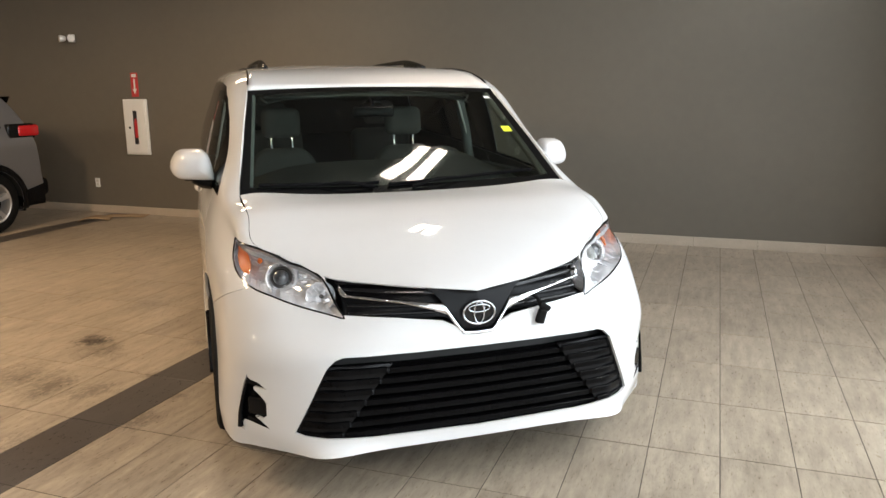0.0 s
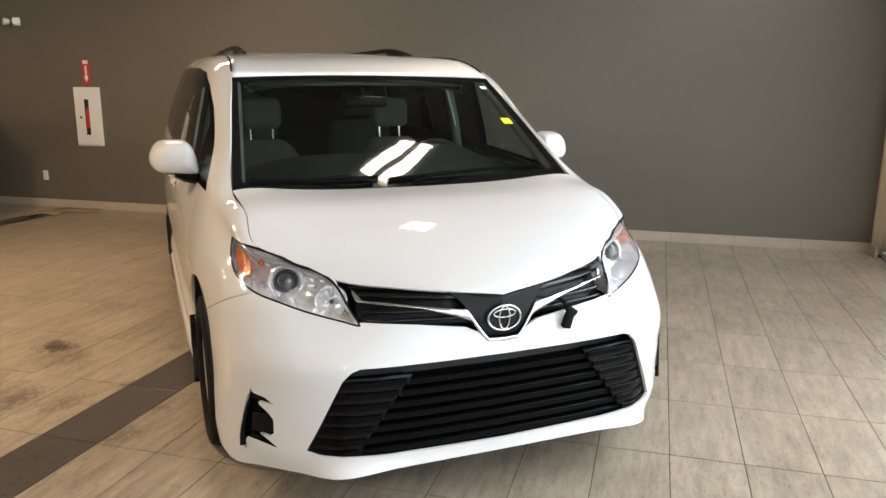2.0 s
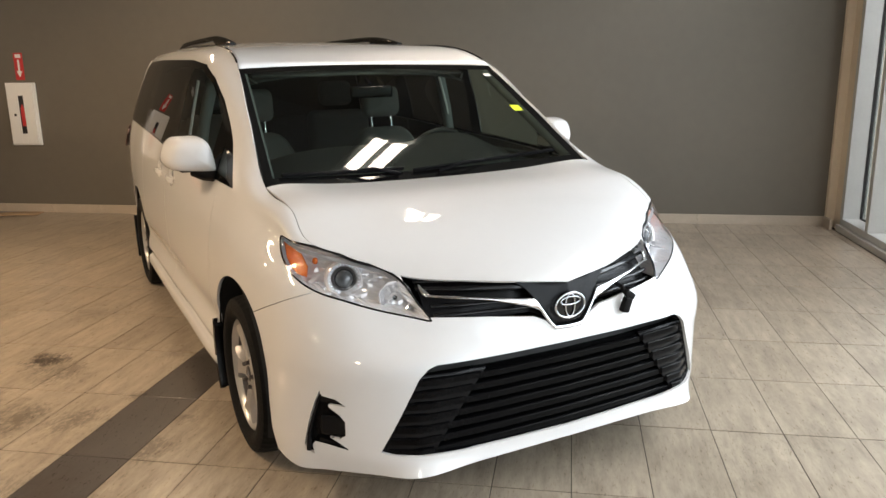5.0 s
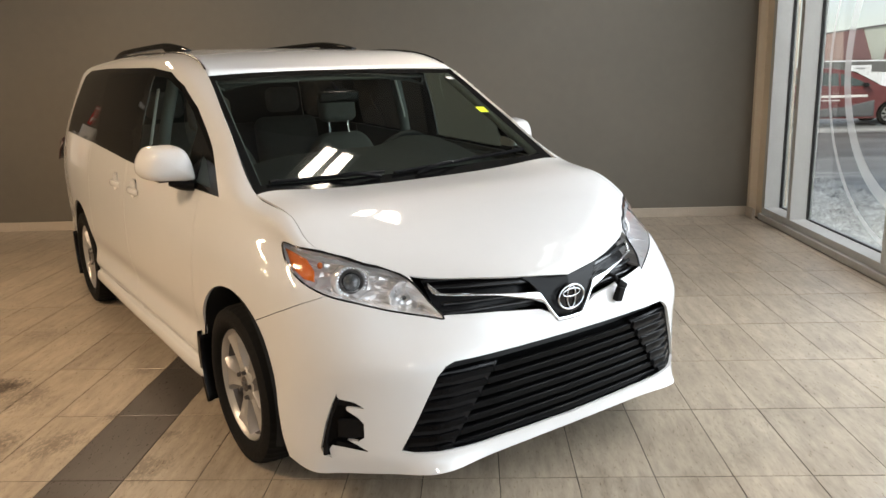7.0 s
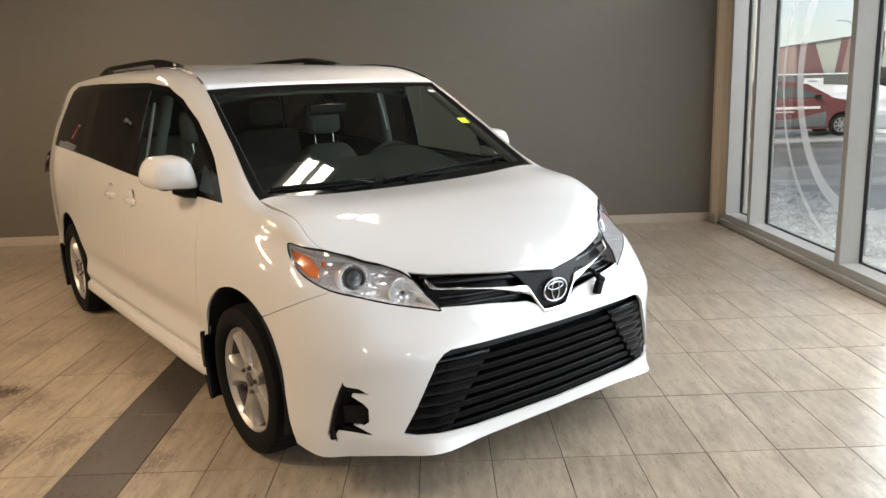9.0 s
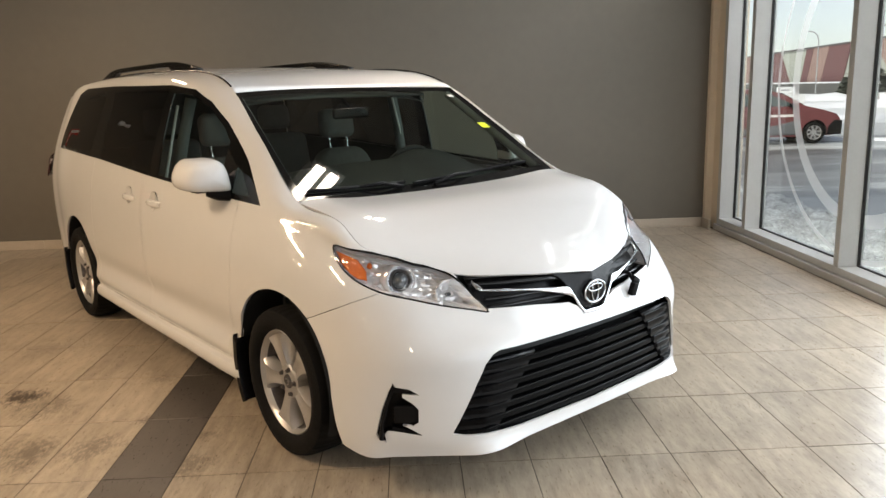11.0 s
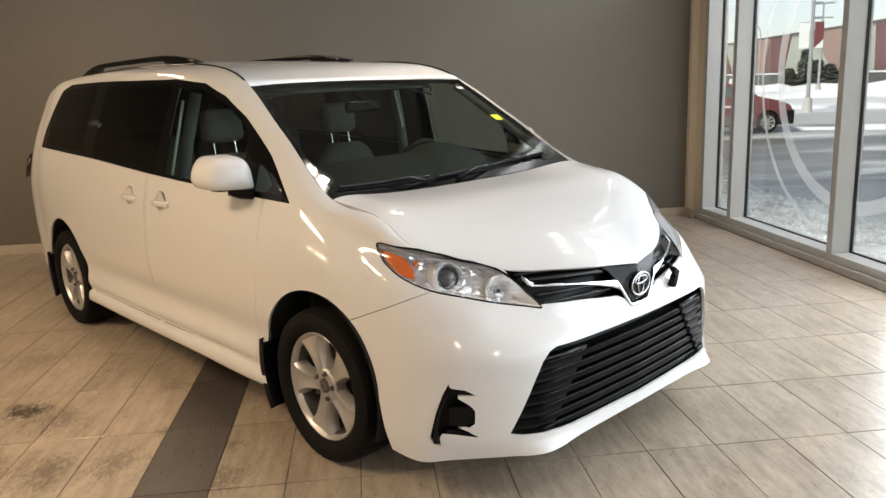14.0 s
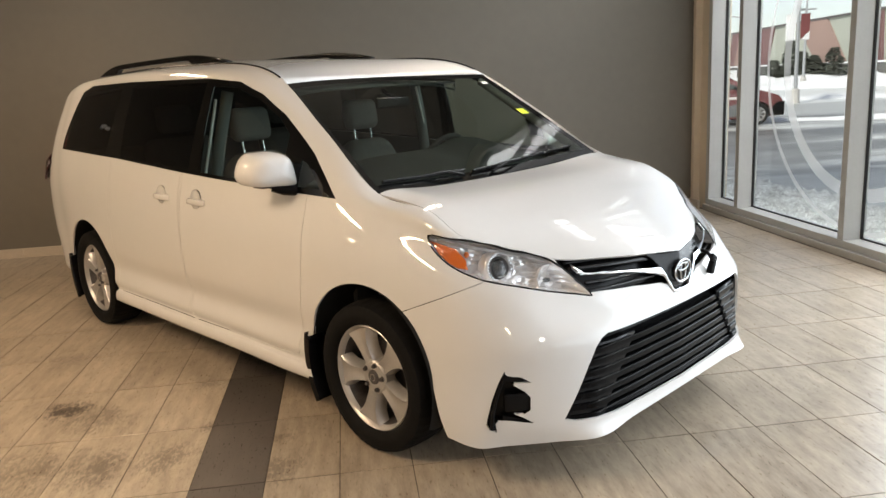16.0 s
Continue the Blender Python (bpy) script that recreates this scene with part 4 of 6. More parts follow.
def turned(profile, c, aim, n=40, bm=None):
    """A lathe whose axis points along aim from c."""
    own = lathe(profile, n)
    q = Vector(aim).to_track_quat("X", "Z").to_matrix().to_4x4()
    own.transform(Matrix.Translation(c) @ q)
    return join(bm, own)


CHROME_ROUGH = material("lamp_bowl_chrome", (0.95, 0.955, 0.97), 0.10, 0.56, 0.05, 25)
SMOKE = material("smoky_lamp_plastic", (0.34, 0.34, 0.35), 0.2, 0.3, 0.1, 20)
BULB_GLASS = material("dark_projector_glass", (0.05, 0.055, 0.06), 0.03, 0, 0.1, 10, 0, 60, 1.0)


def faceted(bm, size, seed):
    """Breaks a smooth bowl into small flat mirror facets."""
    rnd = random.Random(seed)
    for v in bm.verts:
        if not v.is_boundary:
            v.co += Vector((rnd.uniform(-size, size), rnd.uniform(-size, size), rnd.uniform(-size, size)))
    return bm


lamp.normal_update()
rim_in = take(lamp, inset(LAMP, 0.0058), DIAG)
gasket = lamp
lens = rim_in
for sgn in (1, -1):
    def fl(bm):
        return bm.copy() if sgn > 0 else flipped(bm)

    head = skin("headlight", fl(lens), CLEAR_LENS, van, SKIN, "clear headlight with chrome reflectors and amber signal", 0)
    skin("gasket", fl(gasket), BLACK_GLOSS, head, SKIN, "black lamp edge", 0.004)
    part("housing", fl(faceted(tub(lens, (-.008, .125, -.004), .93), .0050, 5)), CHROME_ROUGH, head, "faceted chrome lamp bowl")
    aim = (.25, -.90, .22)
    c = Vector((.728, -.530, .846))
    sx = Matrix.Diagonal((sgn, 1, 1, 1))
    ringm = turned([(-.05, .072), (-.012, .070), (.0, .066), (.004, .060), (-.002, .052), (-.022, .046)], c, aim)
    ringm.transform(sx)
    ring_part = part("projector_ring", ringm, CHROME_ROUGH, head, "chrome projector ring", 40)
    for k in range(28):
        q_ = 2 * math.pi * k / 28
        rb = box(-.014, .002, -.0016, .0016, .049, .063, .001, m=Matrix.Translation(c) @ Vector(aim).to_track_quat("X", "Z").to_matrix().to_4x4() @ Matrix.Rotation(q_, 4, "X"))
        rb.transform(sx)
        part("ring_rib", rb, CHROME, ring_part)
    inner = turned([(-.04, .046), (-.006, .045), (.0, .041), (-.004, .037), (-.03, .036)], c, aim)
    inner.transform(sx)
    part("projector_shroud", inner, DARK_METAL, head, "", 40)
    eyeb = turned([(-.03, .037), (-.006, .036), (.008, .028), (.015, .016), (.018, .002)], c, aim)
    eyeb.transform(sx)
    part("projector_lens", eyeb, BULB_GLASS, head, "dark round projector lens", 60)
    # high beam bowl with fluted mirror facets
    hc, ha = Vector((.588, -.668, .790)), (.30, -.85, .30)
    hb = turned([(-.05, .010), (-.043, .022), (-.032, .036), (-.016, .047), (.0, .054), (.004, .058), (-.004, .062)], hc, ha, 36)
    faceted(hb, .0022, 9)
    hb.transform(sx)
    part("high_beam_bowl", hb, CHROME_ROUGH, head, "fluted chrome bowl")
    bulb = turned([(-.05, .009), (-.015, .009), (-.005, .006), (-.003, .001)], hc, ha, 16)
    bulb.transform(sx)
    part("bulb", bulb, BULB_GLASS, head, "", 60)
    # amber signal at the outer end
    am = take(lens.copy(), slant([(.897, -.315, .962), (.872, -.345, .950), (.842, -.392, .934), (.838, -.445, .895), (.856, -.475, .862), (.884, -.445, .868), (.904, -.385, .90)]), DIAG)
    for v in am.verts:
        v.co += Vector((-.018, .020, -.002)) if sgn < 0 else Vector((-.034, .055, -.006))
    if sgn < 0:
        am = flipped(am)
    part("turn_signal", am, AMBER, head, "amber turn signal", 40, 0.006)
    # smoky strip along the top edge of the lens
    crest = [(.862, -.318, .972), (.783, -.398, .948), (.725, -.455, .930), (.652, -.522, .910), (.594, -.580, .890), (.552, -.640, .862)]
    strip_ = take(lens.copy(), slant(crest + [(x, y, z - .011) for x, y, z in crest[::-1]]), DIAG)
    for v in strip_.verts:
        v.co += Vector((-.006, .012, -.001))
    part("top_strip", strip_ if sgn > 0 else flipped(strip_), SMOKE, head, "smoky grey strip", 40)
    # small amber ball in place of the signal's orange reflection in the bowl
    ab = ball((.800, -.420, .900), .011, squash=(1, 1, 1.2))
    ab.transform(sx)
    part("signal_bulb", ab, AMBER, head, "amber ball standing for the signal's reflection", 60)
lens.free(), gasket.free()


# upper grille: recessed black panel, bars, chrome wings, emblem
def nose_y(x, z):
    """How far forward the skin of the nose lies at x, z."""
    x = abs(x)
    lines = [sorted((p[0], p[1], p[2]) for p in ln[10:]) for ln in (SILL, LOW, MID, FLANK, BELT, EDGE)]
    ys = [np.interp(x, [p[0] for p in ln], [p[1] for p in ln]) for ln in lines]
    zs = [np.interp(x, [p[0] for p in ln], [p[2] for p in ln]) for ln in lines]
    return float(np.interp(z, zs, ys))


def strip_rows(xs, lower_z, upper_z, off, n=6, crown=0.0):
    rows = []
    for x in xs:
        z0, z1 = lower_z(x), upper_z(x)
        rows.append([(x, nose_y(x, z0 + (z1 - z0) * k / n) + off - crown * math.sin(math.pi * k / n), z0 + (z1 - z0) * k / n) for k in range(n + 1)])
    return rows


grille = part("upper_grille", outward(grid_mesh(strip_rows(np.linspace(-.512, .512, 81), lambda x: .64 + .07 * min(1, abs(x) / .12), lambda x: .848, .065))), BLACK_PLASTIC, van, "black upper grille with chrome wings", 40)


def wing_lo(x):
    return float(np.interp(abs(x), [.06, .075, .10, .125, .18, .30, .41, .515], [.655, .664, .695, .734, .757, .784, .798, .806]))


def wing_hi(x):
    return float(np.interp(abs(x), [.06, .072, .115, .139, .21, .336, .463, .515], [.667, .678, .742, .778, .786, .797, .808, .814]))


for sgn in (1, -1):
    xs = [sgn * v for v in np.linspace(.06, .515, 60)]
    part("chrome_wing", outward(grid_mesh(strip_rows(xs, wing_lo, wing_hi, -.003, 6, .004)), (0, 0, .7)), CHROME, grille, "chrome wing bar", 40, 0.008)
    part("chrome_end", outward(grid_mesh(strip_rows([sgn * v for v in np.linspace(.50, .524, 6)], lambda x: .808 + (abs(x) - .5) * .2, lambda x: .816 + (abs(x) - .5) * 1.2, -.003, 4, .004)), (0, 0, .7)), CHROME, grille, "", 40, 0.015)
    for z0 in (.822, .842):
        part("grille_bar", outward(grid_mesh(strip_rows([sgn * v for v in np.linspace(.13, .53, 40)], lambda x: z0 - .022 * (1 - abs(x) / .55) * (z0 < .83), lambda x: z0 + .009, .022, 3, .003)), (0, 0, .7)), BLACK_GLOSS, grille, "", 40, 0.012)
    for z0 in (.735, .765):
        part("grille_bar", outward(grid_mesh(strip_rows([sgn * v for v in np.linspace(.14, .50, 40)], lambda x: z0, lambda x: z0 + .012, .028, 3, .003)), (0, 0, .7)), BLACK_GLOSS, grille, "", 40, 0.012)
part("chrome_base", outward(grid_mesh(strip_rows(np.linspace(-.065, .065, 21), lambda x: .650 + .6 * x * x, lambda x: .664 + .6 * x * x, -.006, 5, .005)), (0, 0, .7)), CHROME, grille, "chrome base of the badge", 40, 0.02)


def shield_hi(x):
    return float(np.interp(abs(x), [0, .10, .16, .21], [.826, .829, .836, .841]))


def shield_lo(x):
    return float(np.interp(abs(x), [0, .06, .072, .115, .139, .172, .21], [.660, .662, .676, .740, .776, .817, .842]))


part("badge_shield", outward(grid_mesh(strip_rows(np.linspace(-.200, .200, 53), shield_lo, shield_hi, .004, 8)), (0, 0, .7)), BLACK_PLASTIC, grille, "gloss black shield round the badge", 40, 0.02)


def oval(cx, cz, a, b, r, y_off, n=48, m=10):
    rows = []
    for i in range(n):
        t = 2 * math.pi * i / n
        px, pz = cx + a * math.cos(t), cz + b * math.sin(t)
        nx, nz = math.cos(t), math.sin(t)
        y = -.924 + .10 * px * px + y_off
        rows.append([(px + nx * r * math.cos(u), y - r * .8 * math.sin(u), pz + nz * r * math.cos(u)) for u in np.linspace(0, 2 * math.pi, m + 1)])
    rows.append(rows[0])
    bm = grid_mesh(rows)
    bmesh.ops.remove_doubles(bm, verts=bm.verts, dist=1e-6)
    bmesh.ops.recalc_face_normals(bm, faces=bm.faces)
    return bm


BADGE = material("badge_chrome", (0.50, 0.51, 0.53), 0.16, 1.0)
badge = part("badge", turned([(.0, .001), (.002, .03), (.0, .058), (-.012, .060)], (0, -.922, .737), (0, -1, 0), 40), BLACK_GLOSS, grille, "oval chrome badge on black", 50)
badge.scale = (1, 1, .74)
badge.location = (0, 0, .737 * (1 - .74))
for a, b, r, cz in ((.066, .047, .0045, .737), (.021, .044, .0036, .737), (.044, .015, .0034, .754)):
    ov = part("badge_ring", oval(0, 0, a, b, r, -.004), BADGE, badge, "chrome ring", 60)
    ov.matrix_parent_inverse = Matrix.Diagonal((1, 1, 1 / .74, 1)) @ Matrix.Translation((0, 0, -.737 * (1 - .74)))
    ov.location = (0, 0, cz)

SLAT = material("satin_black_slat", (0.002, 0.002, 0.0022), 0.20, 0, 0.2, 30, 0.05, 900, spec=0.07)
# lower grille: recessed panel, slats and end panels
def low_w(z):
    return float(np.interp(z, [.265, .29, .56, .604], [.70, .728, .606, .55]))


lg = part("lower_grille", outward(grid_mesh([[(low_w(z) * f, nose_y(low_w(z) * f, z) + .075, z) for z in np.linspace(.255, .612, 8)] for f in np.linspace(-1, 1, 61)]), (0, 0, .5)), material("grille_shadow_plastic", (0.006, 0.006, 0.006), 0.7, 0, 0.2, 20), van, "black lower grille with horizontal slats", 40)
ledge = []
for x in np.linspace(-.735, .735, 61):
    zb = float(np.interp(abs(x), [0, .44, .56, .70, .735], [.262, .268, .277, .283, .292]))
    yb = nose_y(x, zb)
    ledge.append([(x, yb + .002, zb - .003), (x, yb + .02, zb - .006), (x, yb + .10, zb - .010), (x, yb + .10, zb + .03)])
part("grille_ledge", outward(grid_mesh(ledge), (0, -.7, 0)), BLACK_PLASTIC, lg, "black ledge under the slats", 40)
def facet_x(z):
    """Where the slats bend back into the flat facets at both ends."""
    return .372 + (.53 - z) * .72


for k in range(7):
    z0 = .263 + k * .0422
    bend = facet_x(z0 + .015)
    width_ = low_w(z0 + .01) - .004
    rows = []
    for x in sorted([s_ * v for s_ in (-1, 1) for v in np.concatenate([np.linspace(.004, bend - .006, 26), np.linspace(bend + .006, width_, 14)])]):
        out = abs(x) > bend
        rec = .010 if out else .020
        rise = .006 if out else 0
        y = nose_y(x, z0 + .01) + rec
        rows.append([(x, y + .045, z0 + rise - .003), (x, y + .010, z0 + rise), (x, y, z0 + .004 + rise), (x, y + .001, z0 + .0235 + rise), (x, y + .005, z0 + .0275 + rise), (x, y + .014, z0 + .0300 + rise), (x, y + .055, z0 + .032 + rise)])
    part("slat", outward(grid_mesh(rows), (0, 0, z0)), SLAT, lg, "", 35)
for sgn in (1, -1):
    rows = []
    for z in np.linspace(.272, .560, 22):
        w, b = low_w(z), facet_x(z)
        rows.append([(sgn * x, nose_y(x, z) + d, z) for x, d in ((w - .002, .006), (w - .012, .017), ((w + b) / 2, .017), (b + .004, .017), (b, .03))])
    part("end_panel", outward(grid_mesh(rows), (0, 0, .5)), BLACK_PLASTIC, lg, "black end panel", 40, 0.01)

# fog inserts
for sgn in (1, -1):
    f0 = tub(fog, (-.02, .035, 0), .97)
    fi = part("fog_insert", f0 if sgn > 0 else flipped(f0), BLACK_PLASTIC, van, "black fog lamp insert", 35)
    for z0, z1 in ((.336, .402),):
        bm = box(-.062, .056, -.010, .014, z0 - .006, z1 + .006, .012, seg=4, m=pose(.852, -.706, 0, 0, 0, 40))
    if sgn < 0:
        bm = flipped(bm)
    part("blank_cover", bm, BLACK_PLASTIC, fi, "black blanking cover", 40)
    bar = tube([(.932, -.640, .266), (.928, -.644, .33), (.912, -.660, .41), (.892, -.684, .488)], .009, 8, taper=lambda t: 1.1 - .6 * t)
    if sgn < 0:
        bar = flipped(bar)
    part("edge_bar", bar, BLACK_PLASTIC, fi, "", 40)
    for root, tip, z0, z1 in (((.893, -.676), (.826, -.732), .470, .456), ((.900, -.668), (.820, -.736), .305, .291)):
        blade = grid_mesh([[(root[0] + (tip[0] - root[0]) * t + dx, root[1] + (tip[1] - root[1]) * t + dy, z0 + (z1 - z0) * t + dz * (1 - .75 * t)) for dx, dy, dz in ((-.022, .030, .014), (0, 0, .014), (0, 0, -.011), (-.022, .030, -.011))] for t in np.linspace(0, 1, 5)])
        bmesh.ops.recalc_face_normals(blade, faces=blade.faces)
        part("fin", blade if sgn > 0 else flipped(blade), BLACK_PLASTIC, fi, "pointed black fin", 40)
fog.free(), upper.free(), lower.free()

# block heater plug hanging out of the grille
plug = tagged(part("heater_plug", tube([(.262, -.850, .772), (.266, -.905, .762), (.272, -.922, .735), (.276, -.926, .715)], .009, 8), RUBBER, None, "", 40), "black block heater plug hanging from the grille", "plug")
plug.matrix_world = VAN
pb = box(-.017, .017, -.014, .014, -.060, 0, .006, m=pose(.278, -.928, .722, 8, 12, 0))
part("plug_body", pb, RUBBER, plug, "moulded black plug", 40)
pc = box(-.026, .026, -.012, .012, -.014, .010, .005, m=pose(.288, -.922, .735, 0, 35, 0))
part("plug_cap", pc, RUBBER, plug, "open rubber cap", 40)

# ---- wheels, mirrors, handles, wipers and flaps of the van ----
def van_wheel():
    w = empty("wheel")
    w.parent = van
    tyre = lathe([(-.185, .21), (-.205, .225), (-.222, .285), (-.21, .322), (-.185, .335), (-.14, .340), (-.06, .340), (-.018, .337), (.010, .326), (.022, .292), (.018, .260), (.002, .244), (-.016, .232), (-.185, .21)], 144)
    tyre.verts.ensure_lookup_table()
    for p in tyre.verts:
        rad = math.hypot(p.co.y, p.co.z)
        if rad > .318 and int(round((math.atan2(p.co.z, p.co.y) + math.pi) / (2 * math.pi) * 144)) % 3 == 0:
            p.co.y *= 1 - .003 / rad
            p.co.z *= 1 - .003 / rad
    bmesh.ops.recalc_face_normals(tyre, faces=tyre.faces)
    part("tyre", tyre, RUBBER, w, "black tyre", 40)
    rim = lathe([(-.02, .241), (-.006, .240), (-.002, .235), (-.007, .227), (-.028, .218)], 60)
    part("rim_edge", rim, ALLOY, w, "silver rim edge", 40)
    # barrel coloured dark for the shade in the gaps between the spokes
    part("rim_barrel", lathe([(-.028, .218), (-.08, .207), (-.15, .202)], 60), DARK_METAL, w, "rim barrel, darkened for the shade between the spokes", 40)
    for k in range(5):
        rows = []
        for r, hw, dep in ((.030, .034, -.022), (.060, .034, -.022), (.090, .034, -.019), (.125, .038, -.015), (.16, .046, -.012), (.195, .064, -.010), (.228, .100, -.014)):
            rows.append([(dep - .055, r, -hw * 1.15), (dep - .012, r, -hw), (dep, r, -hw * .80), (dep - .006, r, -hw * .35), (dep - .008, r, 0), (dep - .006, r, hw * .35), (dep, r, hw * .80), (dep - .012, r, hw), (dep - .055, r, hw * 1.15)])
        sp = grid_mesh(rows)
        bmesh.ops.recalc_face_normals(sp, faces=sp.faces)
        sp.normal_update()
        if sum(f.normal.x for f in sp.faces) < 0:
            bmesh.ops.reverse_faces(sp, faces=sp.faces)
        s = part("spoke", sp, ALLOY, w, "", 30)
        s.matrix_basis = Matrix.Rotation(2 * math.pi * k / 5 + .15, 4, "X")
    part("hub", lathe([(-.07, .085), (-.026, .078), (-.019, .068), (-.017, .036), (-.022, .034), (-.022, .001)], 40), ALLOY, w, "", 30)
    cap = part("centre_cap", lathe([(-.022, .033), (-.014, .031), (-.012, .024), (-.012, .001)], 32), DARK_METAL, w, "dark centre cap", 30)
    part("cap_ring", oval(0, 0, .018, .014, .0022, .924), CHROME, cap, "chrome ring", 60).matrix_basis = pose(-.011, 0, 0, 0, 0, 90)
    for k in range(5):
        a = 2 * math.pi * (k + .5) / 5 + .15
        part("lug_nut", lathe([(-.03, .014), (-.018, .014), (-.018, .009), (-.006, .009), (-.003, .006), (-.003, .001)], 10), DARK_METAL, w, "", 30).matrix_basis = pose(0, .056 * math.cos(a), .056 * math.sin(a))
    part("brake_disc", lathe([(-.12, .001), (-.105, .07), (-.105, .155), (-.125, .155), (-.125, .08)], 40), DARK_METAL, w, "grey brake disc", 40)
    part("brake_caliper", box(-.16, -.085, -.06, .06, .10, .17, .012, m=Matrix.Rotation(-.9, 4, "X")), DARK_METAL, w, "", 40)
    part("wheel_back", lathe([(-.19, .215), (-.19, .001)], 32), WELL, w, "", 40)
    return w


first_wheel = van_wheel()
first_wheel.matrix_basis = pose(1.0, 0, .336, 0, 0, 0)
copy_thing(first_wheel, pose(1.012, 3.03, .336, 40, 0, 0))
copy_thing(first_wheel, pose(-1.0, 0, .336, 32.4, 0, 180))
copy_thing(first_wheel, pose(-1.012, 3.03, .336, 70, 0, 180))

for cy in (0, 3.03):
    for sgn in (1, -1):
        rows = []
        for a in np.linspace(-.25 * math.pi / 2, math.pi + .25 * math.pi / 2, 33):
            rows.append([(sgn * x, cy + r * math.cos(a), .362 + r * math.sin(a)) for x, r in ((1.012, .398), (.99, .408), (.62, .41))])
        bm = grid_mesh(rows)
        bmesh.ops.recalc_face_normals(bm, faces=bm.faces)
        part("wheel_well", bm, WELL, van, "black wheel well liner", 40)
        if cy == 0:
            foot = grid_mesh([[(sgn * .985, y, z), (sgn * .62, y + .03, z)] for y, z in ARCH_FOOT[:4]])
            part("wheel_well_front", foot, WELL, van, "black liner behind the bumper", 40, .006)
        fy = cy + (.425 if cy == 0 else .41)
        fl = prism([(.875, .15), (1.012, .135), (1.018, .38), (1.01, .43), (.875, .43)], .012, bevel=.004)
        fl.transform(Matrix.Translation((0, fy, 0)) @ pose(0, 0, 0, 4, 0, 0))
        for v in fl.verts:
            v.co.x *= sgn
        if sgn < 0:
            bmesh.ops.reverse_faces(fl, faces=fl.faces)
        flap = part("mud_flap", fl, BLACK_PLASTIC, van, "black rubber mud flap", 30)
        lip = [[(sgn * x, cy + r * math.cos(a), .362 + r * math.sin(a)) for x, r in ((.90, .399), (1.026, .397), (1.038, .399), (1.040, .425), (1.037, .438), (1.01, .440))] for a in np.linspace(radians(-31), radians(14), 13)]
        bm = grid_mesh(lip)
        bmesh.ops.recalc_face_normals(bm, faces=bm.faces)
        part("flap_edge", bm, BLACK_PLASTIC, flap, "", 40, .003)

# side mirrors
def door_mirror(sgn, fold=0.0):
    """fold: how far the head is swung towards the door."""
    rows = []
    outline = catmull([(-.106, -.074), (-.104, -.027), (-.094, .024), (-.078, .060), (-.055, .076), (.003, .078), (.055, .073), (.084, .049), (.102, .011), (.108, -.022), (.102, -.047), (.082, -.067), (-.004, -.077), (-.085, -.080)], 4, closed=True)
    for t, sc in ((0.0, .90), (.06, .985), (.2, 1.0), (.45, .985), (.66, .95), (.82, .87), (.93, .70), (.985, .42), (1.0, .18), (1.005, .0002)):
        ring_ = [(sgn * (1.080 + u[0] * sc - .02 * t) - fold, .655 - .165 * t + .25 * u[0] * sc, 1.228 + u[1] * sc - .012 * t) for u in outline]
        rows.append(ring_ + [ring_[0]])
    bm = grid_mesh(rows)
    bmesh.ops.remove_doubles(bm, verts=bm.verts, dist=1e-4)
    bmesh.ops.recalc_face_normals(bm, faces=bm.faces)
    mirror = part("door_mirror", bm, PAINT, van, "white door mirror", 70)
    part("mirror_glass", box(sgn * 1.083 - .066 - fold, sgn * 1.083 + .066 - fold, .642, .650, 1.172, 1.280, .003), CHROME, mirror, "mirror glass")
    arm = tube([(sgn * 1.06 - fold, .56, 1.148), (sgn * 1.0, .53, 1.128), (sgn * .95, .50, 1.122)], .026, 10)
    part("mirror_arm", arm, BLACK_PLASTIC, mirror, "black mirror arm", 50)
    base = box(sgn * 1.055 - .06 - fold, sgn * 1.055 + .06 - fold, .56, .645, 1.141, 1.153, .006)
    part("mirror_underside", base, BLACK_PLASTIC, mirror, "black underside", 40)


door_mirror(1, .045)
door_mirror(-1, -.02)

# handles: a bowed grip over a round hollow
for d, y in HANDLES:
    for sgn in (1, -1):
        rows = []
        for t in np.linspace(0, 1, 17):
            bow = math.sin(math.pi * t) ** .5
            yy, zz = y - .095 + .19 * t, 1.012 + .004 * math.sin(math.pi * t)
            x = 1.028 + .024 * bow
            rows.append([(sgn * (x - .02), yy, zz - .017), (sgn * x, yy, zz - .014), (sgn * (x + .006), yy, zz), (sgn * x, yy, zz + .014), (sgn * (x - .02), yy, zz + .017)])
        bm = grid_mesh(rows)
        bmesh.ops.recalc_face_normals(bm, faces=bm.faces)
        owner = (doors if d == 0 else slides)[0 if sgn > 0 else 1]
        part("door_handle", bm, PAINT, owner, "white door handle", 50)
        sx_ = float(np.interp(y, [.45, 1.1, 2.0], [1.010, 1.028, 1.029]))
        cup = turned([(.0008, .0545), (-.002, .0525), (-.009, .046), (-.014, .034), (-.016, .018), (-.0165, .001)], (sgn * sx_, y + .004, 1.026), (sgn, 0, .10), 32)
        part("handle_cup", cup, PAINT, owner, "", 60)

# cowl and wipers
cowl = bmesh.new()
rows = []
for x in np.linspace(-.83, .83, 41):
    f = abs(x) / .838
    yh = .06 + .10 * (1 - f * f)
    zh = np.interp(f, [0, .5, 1], [1.073, 1.080, 1.108]) - .012
    r = screen_point(.07, f)
    rows.append([(x, yh - .01, zh), (x, yh + .02, zh - .012), (x, r[1], r[2] - .012)])
cowl.free()
